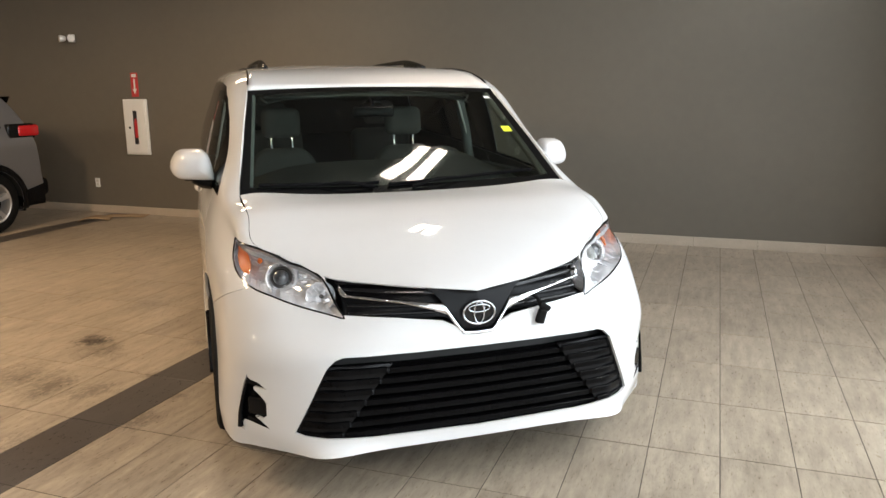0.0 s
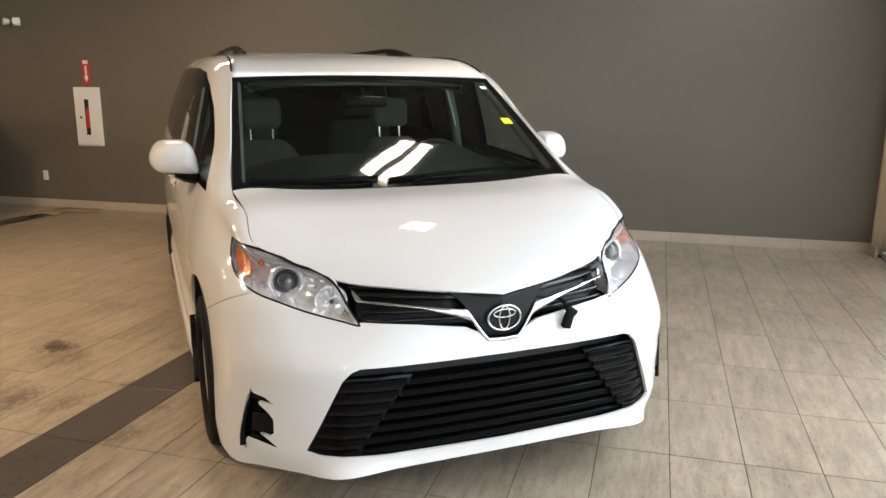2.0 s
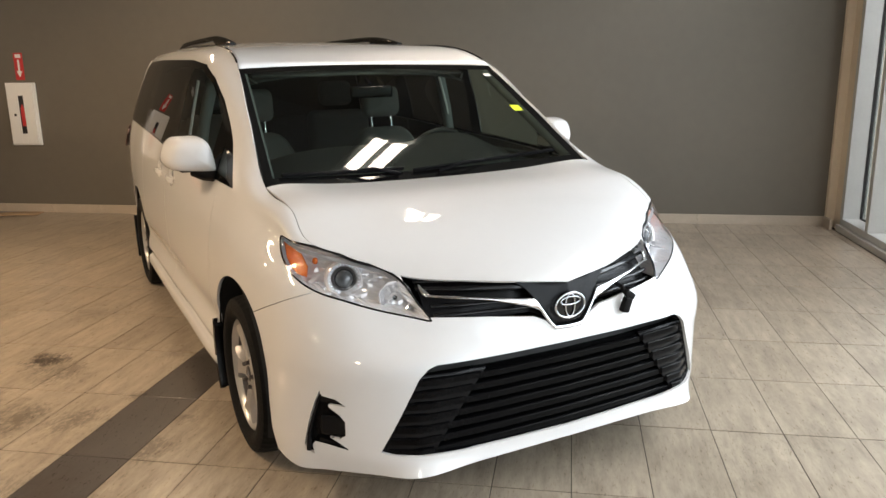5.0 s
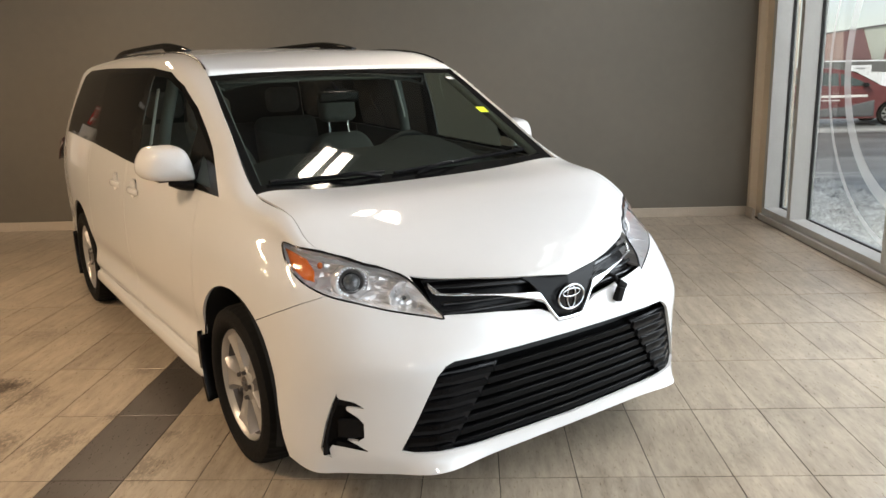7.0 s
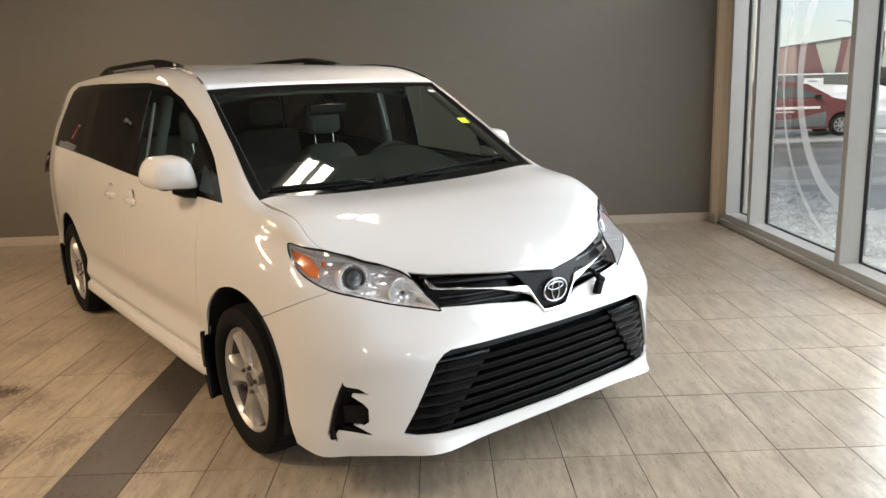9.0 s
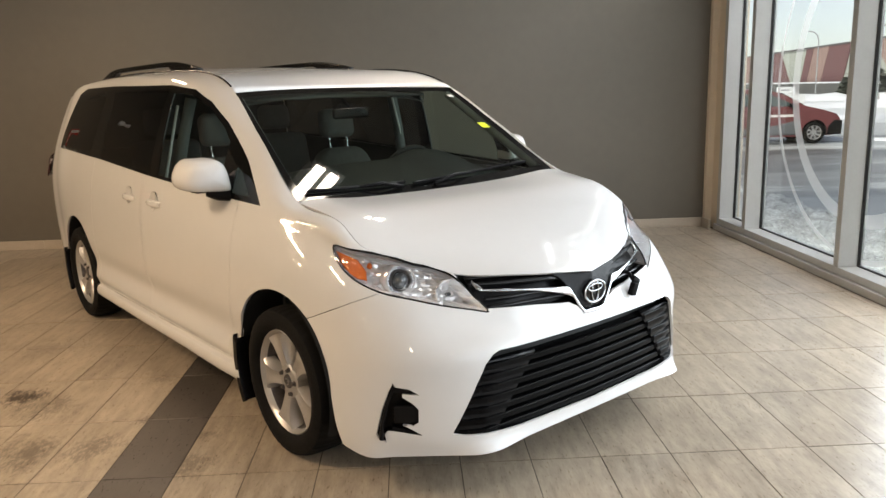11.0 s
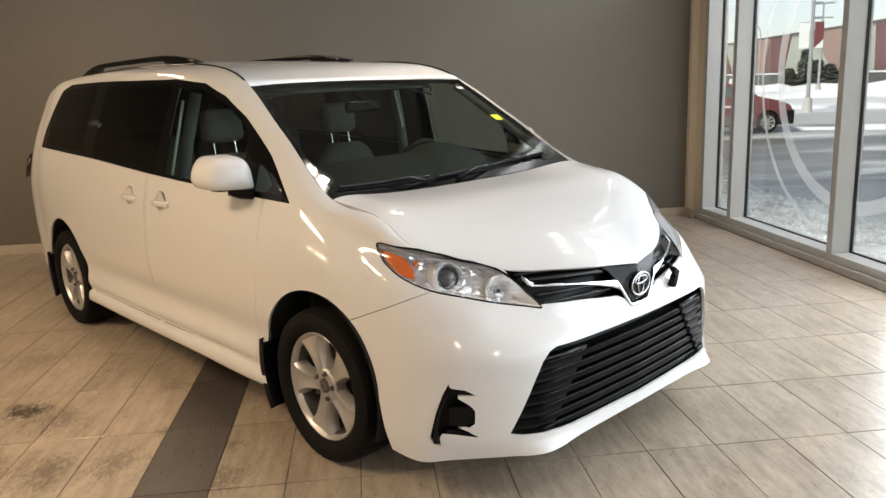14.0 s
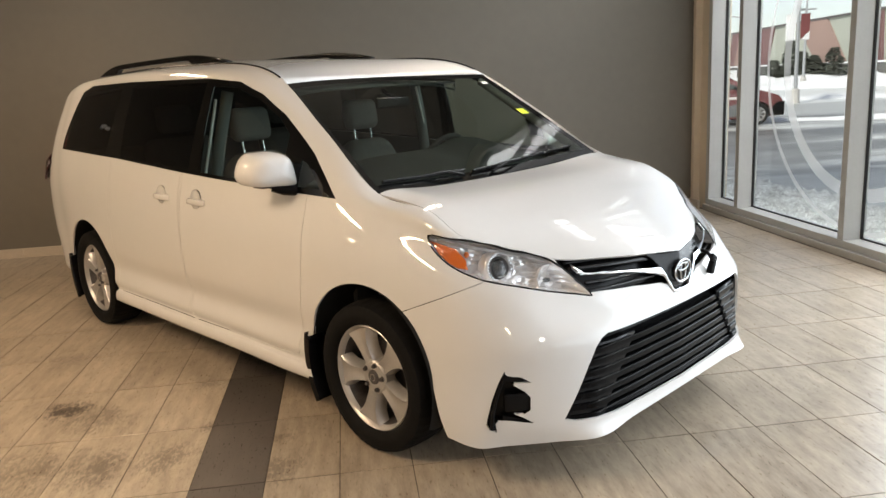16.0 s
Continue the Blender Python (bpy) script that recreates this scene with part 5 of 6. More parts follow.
part("cowl", outward(grid_mesh(rows), (0, 0, 0)), BLACK_PLASTIC, van, "black plastic cowl", 40, .004)


def on_glass(r, f, up):
    p = Vector(screen_point(r, abs(f)))
    p.x = math.copysign(p.x, f)
    return p + Vector((0, -.48, .87)) * up


for (r0, f0), (r1, f1), (ra, fa) in (((.055, -.90), (.060, -.16), (.03, -.20)), ((.045, -.10), (.095, .86), (.02, .05))):
    pts = [on_glass(r0 + (r1 - r0) * t, f0 + (f1 - f0) * t, .014) for t in np.linspace(0, 1, 13)]
    wiper = part("wiper", tube(pts, .008, 6), BLACK_PLASTIC, van, "black windshield wiper", 40)
    part("rubber_blade", tube([p - Vector((0, -.48, .87)) * .009 for p in pts], .004, 5), RUBBER, wiper)
    mid = pts[6]
    root = on_glass(ra, fa, .012)
    part("wiper_arm", tube([root, root.lerp(mid, .5) + Vector((0, -.012, .02)), mid], .009, 6, taper=lambda t: 1.2 - .5 * t), BLACK_PLASTIC, wiper, "", 40)

# stickers on the windshield
def sticker(f0, f1, r0, r1, mat, name, label):
    rows = [[on_glass(r, f, .002) for r in np.linspace(r0, r1, 4)] for f in np.linspace(f0, f1, 4)]
    part(name, outward(grid_mesh(rows)), mat, windshield, label)


sticker(.862, .922, .488, .548, material("yellow_green_paper", (0.62, 0.72, 0.03), 0.6, 0, 0.05, 20), "sticker", "yellow-green paper sticker")
sticker(.895, .935, .87, .90, material("white_paper", (0.75, 0.75, 0.72), 0.6, 0, 0.05, 20), "sticker", "small white sticker")

# rear sill, underbody
part("underbody", box(-.60, .60, -.78, 3.95, .20, .30, .02), WELL, van, "dark underbody")
part("engine_tray", box(-.82, .82, -.42, -.30, .21, .5, .02), WELL, van, "")
part("floor_pan", box(-.90, .90, .46, 2.58, .21, .30, .02), WELL, van, "dark floor pan")
part("rear_axle_beam", box(-.8, .8, 2.95, 3.1, .22, .34, .02), WELL, van, "")

# ---- cabin ----
def cushion(x0, x1, y0, y1, z0, z1, bevel, m=None):
    return box(x0, x1, y0, y1, z0, z1, bevel, m=m, seg=4)


def front_seat(cx):
    s = empty("front_seat")
    s.parent = van
    part("seat_cushion", cushion(cx - .26, cx + .26, .98, 1.50, .60, .76, .05), SEAT, s, "grey cloth cushion", 60)
    back_ = cushion(-.25, .25, -.08, .08, 0, .58, .07)
    bmesh.ops.subdivide_edges(back_, edges=[e for e in back_.edges if e.calc_length() > .2], cuts=6)
    for v in back_.verts:
        v.co.x *= 1 - .42 * max(0, (v.co.z - .34) / .24) ** 2.2
    back_.transform(pose(cx, 1.52, .65, -12, 0, 0))
    part("seat_back", back_, SEAT, s, "grey cloth seat back", 60)
    part("head_rest", cushion(-.13, .13, -.055, .055, 0, .20, .05, pose(cx, 1.65, 1.285, -8, 0, 0)), SEAT, s, "grey cloth head rest", 60)
    for dx in (-.07, .07):
        part("head_rest_post", tube([(cx + dx, 1.635, 1.19), (cx + dx, 1.655, 1.31)], .007, 8), CHROME, s, "chrome post", 60)


for cx in (-.47, .385):
    front_seat(cx)
for cx in (-.45, .45):
    s = empty("middle_seat")
    s.parent = van
    part("seat_cushion", cushion(cx - .25, cx + .25, 2.05, 2.5, .60, .76, .05), SEAT, s, "", 60)
    part("seat_back", cushion(-.25, .25, -.08, .08, 0, .6, .07, pose(cx, 2.55, .70, -12, 0, 0)), SEAT, s, "", 60)
    part("head_rest", cushion(-.13, .13, -.055, .055, 0, .19, .05, pose(cx, 2.68, 1.32, -8, 0, 0)), SEAT, s, "", 60)
dash_rows = []
for x in np.linspace(-.80, .80, 33):
    hump = .045 * math.exp(-((x - .38) / .20) ** 4) - .085 * (abs(x) / .75) ** 4
    f = abs(x) / .82
    dash_rows.append([(x, .17 - .09 * f * f, 1.045), (x, .36, 1.125 + hump * .3), (x, .52, 1.178 + hump), (x, .68, 1.205 + hump), (x, .72, 1.17 + hump), (x, .72, .75), (x, .72, .45)])
dash = part("dashboard", outward(grid_mesh(dash_rows), (0, .2, .6)), DASH, van, "dark grey dashboard", 40, .01)
part("centre_stack", box(-.16, .16, .60, .78, .55, 1.06, .03), DASH, dash, "", 40)
part("vent_panel", box(-.13, .13, .700, .785, .90, 1.02, .01), BLACK_GLOSS, dash, "gloss black display")
wheel_rows = []
q = Matrix.Translation((.40, .90, 1.085)) @ Matrix.Rotation(radians(-62), 4, "X")
for i in range(37):
    a = 2 * math.pi * i / 36
    wheel_rows.append([tuple(q @ Vector(((.185 + .016 * math.cos(u)) * math.cos(a), (.185 + .016 * math.cos(u)) * math.sin(a), .016 * math.sin(u)))) for u in np.linspace(0, 2 * math.pi, 11)])
bm = grid_mesh(wheel_rows)
bmesh.ops.remove_doubles(bm, verts=bm.verts, dist=1e-5)
bmesh.ops.recalc_face_normals(bm, faces=bm.faces)
sw = part("steering_wheel", bm, DASH, van, "dark steering wheel", 60)
part("wheel_hub", box(-.075, .075, -.06, .06, -.03, .02, .02, m=q), DASH, sw, "", 50)
for a in (0, 180, 270):
    part("wheel_spoke", box(.05, .18, -.02, .02, -.008, .008, .005, m=q @ pose(0, 0, 0, 0, 0, a)), DASH, sw, "", 50)
# mirror and sensor box behind the glass
mb = part("rear_view_mirror", box(-.125, .125, .865, .895, 1.44, 1.505, .018), BLACK_PLASTIC, van, "black rear view mirror", 50)
part("mirror_stem", tube([(0, .90, 1.51), (0, .96, 1.54)], .012, 8), BLACK_PLASTIC, mb)
part("sensor_cover", prism([(-.075, 0), (.075, 0), (.06, .085), (-.06, .085)], .04, m=pose(0, .86, 1.485, -58, 0, 0) , bevel=.01), BLACK_PLASTIC, mb, "black sensor cover", 40)
for sgn in (1, -1):
    visor = box(-.23, .23, 0, .19, -.007, .007, .006, m=pose(sgn * .40, .995, 1.562, 14, 0, -sgn * 5))
    part("sun_visor", visor, LINER, van, "grey sun visor", 50)
    part("visor_hook", tube([(sgn * .61, .965, 1.530), (sgn * .625, .98, 1.540), (sgn * .645, 1.01, 1.560)], .006, 6), PILLAR, van, "", 50)

# lining: roof lining, pillars and far cabin walls
lin = []
for y in np.linspace(1.02, 3.7, 20):
    z = np.interp(y, [1.02, 1.3, 1.9, 2.8, 3.7], [1.56, 1.625, 1.67, 1.68, 1.64])
    lin.append([(x, y + .0, z - .05 * (abs(x) / .66) ** 4) for x in np.linspace(-.66, .66, 15)])
bm = grid_mesh(lin)
part("roof_lining", outward(bm, (0, 2, 3)), LINER, van, "grey roof lining", 60, .008)
part("cabin_floor", box(-.9, .9, .3, 3.9, .34, .40, .0), INNER, van, "dark cabin floor")
part("firewall", box(-.82, .82, .28, .31, .3, 1.03, .0), INNER, van, "")
for sgn in (1, -1):
    part("door_card", box(sgn * .93 - .03, sgn * .93 + .03, .5, 1.52, .42, 1.10, .02), INNER, van, "dark grey door card", 40)
    back = 0 if sgn > 0 else -.07
    part("pillar_trim", tube([(sgn * .845, 1.52 + back, 1.10), (sgn * .80, 1.50 + back, 1.33), (sgn * .735, 1.48 + back, 1.58)], .034, 8), PILLAR, van, "grey inner pillar", 60)
    part("seat_belt", tube([(sgn * (.722 - back * 1.5), 1.452 + back, 1.545), (sgn * (.790 - back * 1.2), 1.472 + back, 1.34), (sgn * (.850 - back), 1.502 + back, 1.12), (sgn * .90, 1.53 + back, .8)], .008, 6), material("belt_webbing", (0.72, 0.71, 0.68), 0.8, 0, 0.1, 60), van, "grey seat belt")
    apil = [on_glass(t, sgn * .965, -.03) for t in np.linspace(.08, .97, 8)]
    part("screen_pillar_trim", tube(apil, .028, 8), PILLAR, van, "grey inner windshield pillar", 60)
part("hatch_trim", box(-.86, .86, 3.60, 3.64, .40, 1.20, .02), INNER, van, "dark grey hatch trim", 40)

# ---- other cars: a profile lofted across the width, with arches, glass, lamps and wheels ----
def car_side(outline, half, tumble, belt):
    """Half width at a height: full below the belt, drawn in above it."""
    def width(z):
        return half - max(0, z - belt) * tumble - max(0, .45 - z) * .12
    return width


def simple_wheel(parent, x, y, z, r, sgn, rim_mat, spokes=5):
    w = empty("wheel")
    w.parent = parent
    w.matrix_basis = pose(x, y, z, 0, 0, 0 if sgn > 0 else 180)
    part("tyre", lathe([(-.2, r * .62), (-.215, r * .8), (-.19, r * .96), (-.15, r), (-.06, r), (-.02, r * .96), (0, r * .84), (-.012, r * .68), (-.03, r * .64), (-.2, r * .62)], 48), RUBBER, w, "black tyre", 40)
    part("rim_barrel", lathe([(-.012, r * .67), (-.004, r * .65), (-.012, r * .61), (-.14, r * .57)], 40), rim_mat, w, "silver rim", 40)
    for k in range(spokes):
        rows = []
        for rr, hw, dep in ((.10, .07, -.03), (.3, .06, -.022), (.5, .07, -.018), (.64, .10, -.018)):
            rows.append([(dep - .05, rr * r, -hw * r * 1.2), (dep, rr * r, -hw * r), (dep + .003, rr * r, 0), (dep, rr * r, hw * r), (dep - .05, rr * r, hw * r * 1.2)])
        sp = grid_mesh(rows)
        bmesh.ops.recalc_face_normals(sp, faces=sp.faces)
        part("spoke", sp, rim_mat, w, "", 30).matrix_basis = Matrix.Rotation(2 * math.pi * k / spokes + .3, 4, "X")
    part("hub", lathe([(-.05, r * .2), (-.018, r * .17), (-.014, .001)], 24), rim_mat, w, "", 30)
    part("wheel_back", lathe([(-.16, r * .62), (-.16, .001)], 24), WELL, w, "", 30)


def loft_car(parent, outline, half, tumble, belt, arches, r_arch, paint):
    """Body from a side outline (y, z): two flanks with arches cut out, and the skin between them."""
    width = car_side(outline, half, tumble, belt)
    pts = [tuple(p) for p in catmull(outline, 6, closed=True)]
    bm = bmesh.new()
    ys, zs = [p[0] for p in pts], [p[1] for p in pts]
    rows = [[(width(z), y, z) for y in np.linspace(min(ys), max(ys), 90)] for z in np.linspace(min(zs), max(zs), 36)]
    flank = outward(grid_mesh(rows), (0, sum(ys) / len(ys), .8))
    piece = take(flank, pts, SIDE)
    flank.free()
    for cy in arches:
        take(piece, ring(cy, .34, r_arch, 32), SIDE).free()
    skin = []
    for y, z in pts + pts[:1]:
        w = width(z)
        skin.append([(w * f, y, z + .035 * (1 - f * f) * (1 if z > .6 else 0)) for f in np.linspace(0, 1, 8)])
    piece = join(piece, outward(grid_mesh(skin), (0, sum(ys) / len(ys), .8)))
    bmesh.ops.remove_doubles(piece, verts=piece.verts, dist=.003)
    part("body", both(piece), paint, parent, "", 40)
    for cy in arches:
        for sgn in (1, -1):
            rw = [[(sgn * x, cy + (r_arch + .005) * math.cos(a), .34 + (r_arch + .005) * math.sin(a)) for x in (half - .01, half - .35)] for a in np.linspace(-.3, math.pi + .3, 24)]
            b2 = grid_mesh(rw)
            part("wheel_well", b2, WELL, parent, "black wheel well", 40)
    return width


def flank_patch(width, poly, off, mat, name, parent, label="", nz=10, ny=40):
    ys, zs = [p[0] for p in poly], [p[1] for p in poly]
    g = outward(grid_mesh([[(width(z) + off, y, z) for y in np.linspace(min(ys), max(ys), ny)] for z in np.linspace(min(zs), max(zs), nz)]), (0, sum(ys) / len(ys), .8))
    piece = take(g, poly, SIDE)
    g.free()
    sides(name, piece, mat, parent, label, 40, .004)


# silver crossover, tail towards the room's corner; tail towards the grey wall
suv = tagged(empty("crossover", pose(-7.17, 0.18, 0)), "silver-grey crossover parked by the wall", "car")
suv_w = loft_car(suv, [(-.90, .30), (-.93, .62), (-.78, .90), (-.1, 1.06), (.35, 1.13), (.95, 1.58), (1.6, 1.68), (2.6, 1.66), (3.05, 1.56), (3.28, 1.24), (3.35, .98), (3.38, .62), (3.38, .40), (3.2, .26), (1.5, .24), (-.5, .24)],
                 .93, .32, 1.0, (0, 2.69), .40, SILVER_PAINT)
flank_patch(suv_w, [(.55, 1.10), (1.1, 1.53), (2.4, 1.55), (2.85, 1.45), (2.95, 1.20), (2.2, 1.14)], .004, PRIVACY, "side_window", suv, "dark side glass")
for cy in (0, 2.69):
    for sgn in (1, -1):
        rw = [[(sgn * (suv_w(.34 + rr * math.sin(a)) + .012), cy + rr * math.cos(a), .34 + rr * math.sin(a)) for rr in (.402, .43, .47)] for a in np.linspace(-.22, math.pi + .22, 30)]
        bm = outward(grid_mesh(rw), (0, cy, .4))
        part("arch_cladding", bm, BLACK_PLASTIC, suv, "black wheel arch cladding", 40, .02)
    for sgn in (1, -1):
        simple_wheel(suv, sgn * .925, cy, .36, .36, sgn, ALLOY, 5)
        part("mud_flap", box(sgn * .86 - .07, sgn * .86 + .07, cy + .40, cy + .415, .22, .50, .004), BLACK_PLASTIC, suv, "black mud flap")
flank_patch(suv_w, [(.42, .25), (2.28, .25), (2.26, .42), (.44, .42)], .008, BLACK_PLASTIC, "sill_cladding", suv, "black sill cladding")
flank_patch(suv_w, [(3.08, .27), (3.40, .27), (3.40, .52), (3.12, .46)], .008, BLACK_PLASTIC, "corner_cladding", suv, "black bumper corner cladding")
part("rear_bumper", box(-.915, .915, 3.26, 3.50, .36, .58, .06, seg=4), BLACK_PLASTIC, suv, "black rear bumper", 40)
for sgn in (1, -1):
    lampb = box(sgn * .80 - .155, sgn * .80 + .108, 3.00, 3.385, 1.06, 1.24, .03, seg=3)
    tl = part("tail_lamp", lampb, BLACK_GLOSS, suv, "black tail lamp housing", 40)
    part("red_lens", box(sgn * .82 - .11, sgn * .82 + .100, 3.13, 3.44, 1.085, 1.225, .035, seg=3), BRIGHT_RED_LAMP, tl, "red tail lamp lens", 40)
    part("roof_rail", tube([(sgn * .60, .95, 1.62), (sgn * .60, 1.1, 1.70), (sgn * .60, 2.5, 1.70), (sgn * .60, 2.7, 1.66)], .016, 8), BLACK_PLASTIC, suv, "black roof rail", 60)
part("rear_window", box(-.66, .66, -.004, .004, -.17, .17, .003, m=pose(0, 3.20, 1.41, -34, 0, 0)), PRIVACY, suv, "dark rear window")

# red car out in the lot
redcar = tagged(empty("red_car", pose(11.99, 19.42, GROUND_Z, 0, 0, 84)), "red and grey hatchback with white lettering, in the snow", "car")
red_w = loft_car(redcar, [(-.66, .30), (-.74, .55), (-.66, .80), (-.25, .98), (.3, 1.12), (.95, 1.47), (1.7, 1.60), (2.6, 1.56), (3.2, 1.28), (3.42, 1.05), (3.46, .6), (3.38, .34), (1.5, .22), (-.4, .24)],
                 .88, .34, 1.0, (0, 2.62), .36, RED_PAINT)
TINTED = material("greenish_car_glass", (0.07, 0.095, 0.09), 0.08, 0, 0.5, 1.6, coat=0.6)
flank_patch(red_w, [(.50, 1.10), (.62, 1.16), (1.22, 1.44), (1.34, 1.45), (1.34, 1.12)], .005, TINTED, "front_side_window", redcar, "greenish side glass")
flank_patch(red_w, [(1.40, 1.12), (1.40, 1.46), (1.8, 1.50), (2.5, 1.46), (2.95, 1.24), (2.2, 1.13)], .005, TINTED, "rear_side_window", redcar, "greenish side glass")
flank_patch(red_w, [(.42, .26), (2.2, .26), (2.2, .46), (1.2, .54), (.44, .72)], .003, material("grey_vinyl_wrap", (0.13, 0.135, 0.14), 0.45, 0, 0.25, 6), "grey_wrap", redcar, "grey wrap on the doors")
flank_patch(red_w, [(.62, .80), (1.95, .80), (1.95, .87), (.62, .87)], .005, SIGN_WHITE, "lettering_bar", redcar, "white lettering bar")
flank_patch(red_w, [(1.35, .71), (2.0, .71), (2.0, .74), (1.35, .74)], .005, SIGN_WHITE, "small_lettering_bar", redcar, "white lettering bar")
flank_patch(red_w, [(1.37, .28), (1.376, .28), (1.376, 1.10), (1.37, 1.10)], .004, BLACK_TRIM, "door_seam", redcar, ny=4)
flank_patch(red_w, [(-.78, .26), (-.37, .26), (-.38, .50), (-.56, .68), (-.78, .68)], .006, BLACK_PLASTIC, "bumper_corner", redcar, "black bumper corner")
part("bumper_face", box(-.80, .80, -.80, -.60, .28, .64, .08, seg=4), BLACK_PLASTIC, redcar, "black front bumper", 40)
for cy in (0, 2.62):
    for sgn in (1, -1):
        simple_wheel(redcar, sgn * .875, cy, .32, .32, sgn, ALLOY, 8)
for sgn in (1, -1):
    part("head_lamp", box(sgn * .70 - .13, sgn * .70 + .12, -.66, -.40, .76, .88, .03, seg=3), CLEAR_LENS, redcar, "clear head lamp", 40)
    part("door_mirror", box(sgn * .95 - .08, sgn * .95 + .08, .66, .80, 1.08, 1.20, .03, seg=3), BLACK_GLOSS, redcar, "black door mirror", 40)
    part("windscreen_pillar", tube([(sgn * .72, .32, 1.14), (sgn * .64, .92, 1.48)], .02, 6), BLACK_TRIM, redcar)
part("windscreen", box(-.60, .60, -.35, .35, -.004, .004, .003, m=pose(0, .63, 1.34, 29, 0, 0)), TINTED, redcar, "greenish windscreen")

# ---- ceiling fixtures ----
# extra strong glow, only for the pair of bars mirrored in the windshield
REFLECTION_BAND = glow("reflection_band_diffuser", (1.0, 0.90, 0.76), 40.0)
BAND = glow("warm_lamp_diffuser", (1.0, 0.86, 0.70), 8.0)
TRIM = material("white_fixture_trim", (0.7, 0.7, 0.68), 0.5)


def fixture(x, y, turn, half=.42, gap=.055, w=.03, lit=None, z=LAMP_Z):
    f = tagged(empty("ceiling_light", pose(x, y, z, 0, 0, turn)), "white pendant fixture with two lit diffuser bands", "ceiling light", group="ceiling lights")
    part("frame", box(-gap - w - .035, gap + w + .035, -half - .03, half + .03, -.05, 0, .004), TRIM, f)
    for e in (-half, half):
        part("hanger_wire", tube([(0, e, 0), (0, e, CEIL_Z - z)], .003, 6), TRIM, f)
    for s in (-1, 1):
        part("diffuser", box(s * gap - w, s * gap + w, -half, half, -.058, -.048, .003), lit or BAND, f, "lit diffuser band")


# added unseen pendant, small and low, placed only for its windshield reflection
fixture(-.09, .865, 0, .14, .055, .036, REFLECTION_BAND, 2.36)
# unseen pendants, their places and height assumed
for fx, fy in ((1.2, -5.4), (-5.2, 0), (-9.2, 0), (-3.2, 2.7), (-3.0, -1.5), (-9.2, -2.4), (-.02, -6.2), (-4.6, -6.2), (-9.2, -6.2)):
    fixture(fx, fy, 0)
# added lamps balance the room's light; the last two hang without a fixture
for k, (lx, ly, e) in enumerate(((-5.2, 0, 84), (-3.0, -1.5, 67), (-3.2, 2.7, 18), (-9.2, 0, 74), (1.2, -5.4, 48), (-1.5, -6.2, 36), (-7, -6.2, 50))):
    l = new("ceiling_lamp", bpy.data.lights.new("ceiling_lamp", "AREA"))
    l.data.shape, l.data.size, l.data.size_y = "RECTANGLE", .2, .84
    l.data.energy, l.data.color = e, ((1.0, 0.77, 0.52) if lx < 0 else (1.0, 0.97, 0.93))
    l.matrix_world = look((lx, ly, LAMP_Z - 0.065), (lx, ly, 0))
for a, b in [(1.25, .30)] + list(zip(MULL[3:], MULL[4:])):
    l = new("window_daylight", bpy.data.lights.new("window_daylight", "AREA"))
    l.data.shape, l.data.size, l.data.size_y = "RECTANGLE", a - b - .1, 2.6
    l.data.energy, l.data.color = (50 if a > 1 else 31 if a > -2 else 17) * (a - b - .1), (0.76, 0.89, 1.0)
    l.matrix_world = look((3.19, (a + b) / 2, 1.5), (0, (a + b) / 2, 1.5))

# daylight of the upper tier, bay by bay
for (a, b), e in zip(list(zip(MULL, MULL[1:]))[1:7], (7, 10, 12, 12, 12, 12)):
    l = new("window_daylight", bpy.data.lights.new("window_daylight", "AREA"))
    l.data.shape, l.data.size, l.data.size_y = "RECTANGLE", a - b - .1, 2.4
    l.data.energy, l.data.color = e, (0.90, 0.95, 1.0)
    l.matrix_world = look((3.19, (a + b) / 2, 4.38), (0, (a + b) / 2, 3.2))


# daylight in the high dark-framed panes beside the corner
for k in range(4):
    l = new("window_daylight", bpy.data.lights.new("window_daylight", "AREA"))
    l.data.shape, l.data.size, l.data.size_y = "RECTANGLE", .50, .54
    l.data.energy, l.data.color = 4.2, (0.90, 0.95, 1.0)
    y = 4.35 - .62 * k - .36
    l.matrix_world = look((3.335, y, 6.02), (0, y, 5.8))


# added lamp outside the glass for the open sky over the lot, high in front of the bays that are seen; brightens slush,
# frames and floor
l = new("window_daylight", bpy.data.lights.new("window_daylight", "AREA"))
l.data.shape, l.data.size, l.data.size_y = "RECTANGLE", 4.4, 2.0
l.data.energy, l.data.color = 240, (0.92, 0.96, 1.0)
l.matrix_world = look((4.7, 1.4, 4.9), (3.0, 1.2, 0))


# ---- floor tiles ----
TILE_X0, TILE_Y0, TILE_W, TILE_L = 1.557, -0.140, 0.3078, 0.6045
HALF_W, HALF_L = TILE_W / 2 - .0019, TILE_L / 2 - .0027


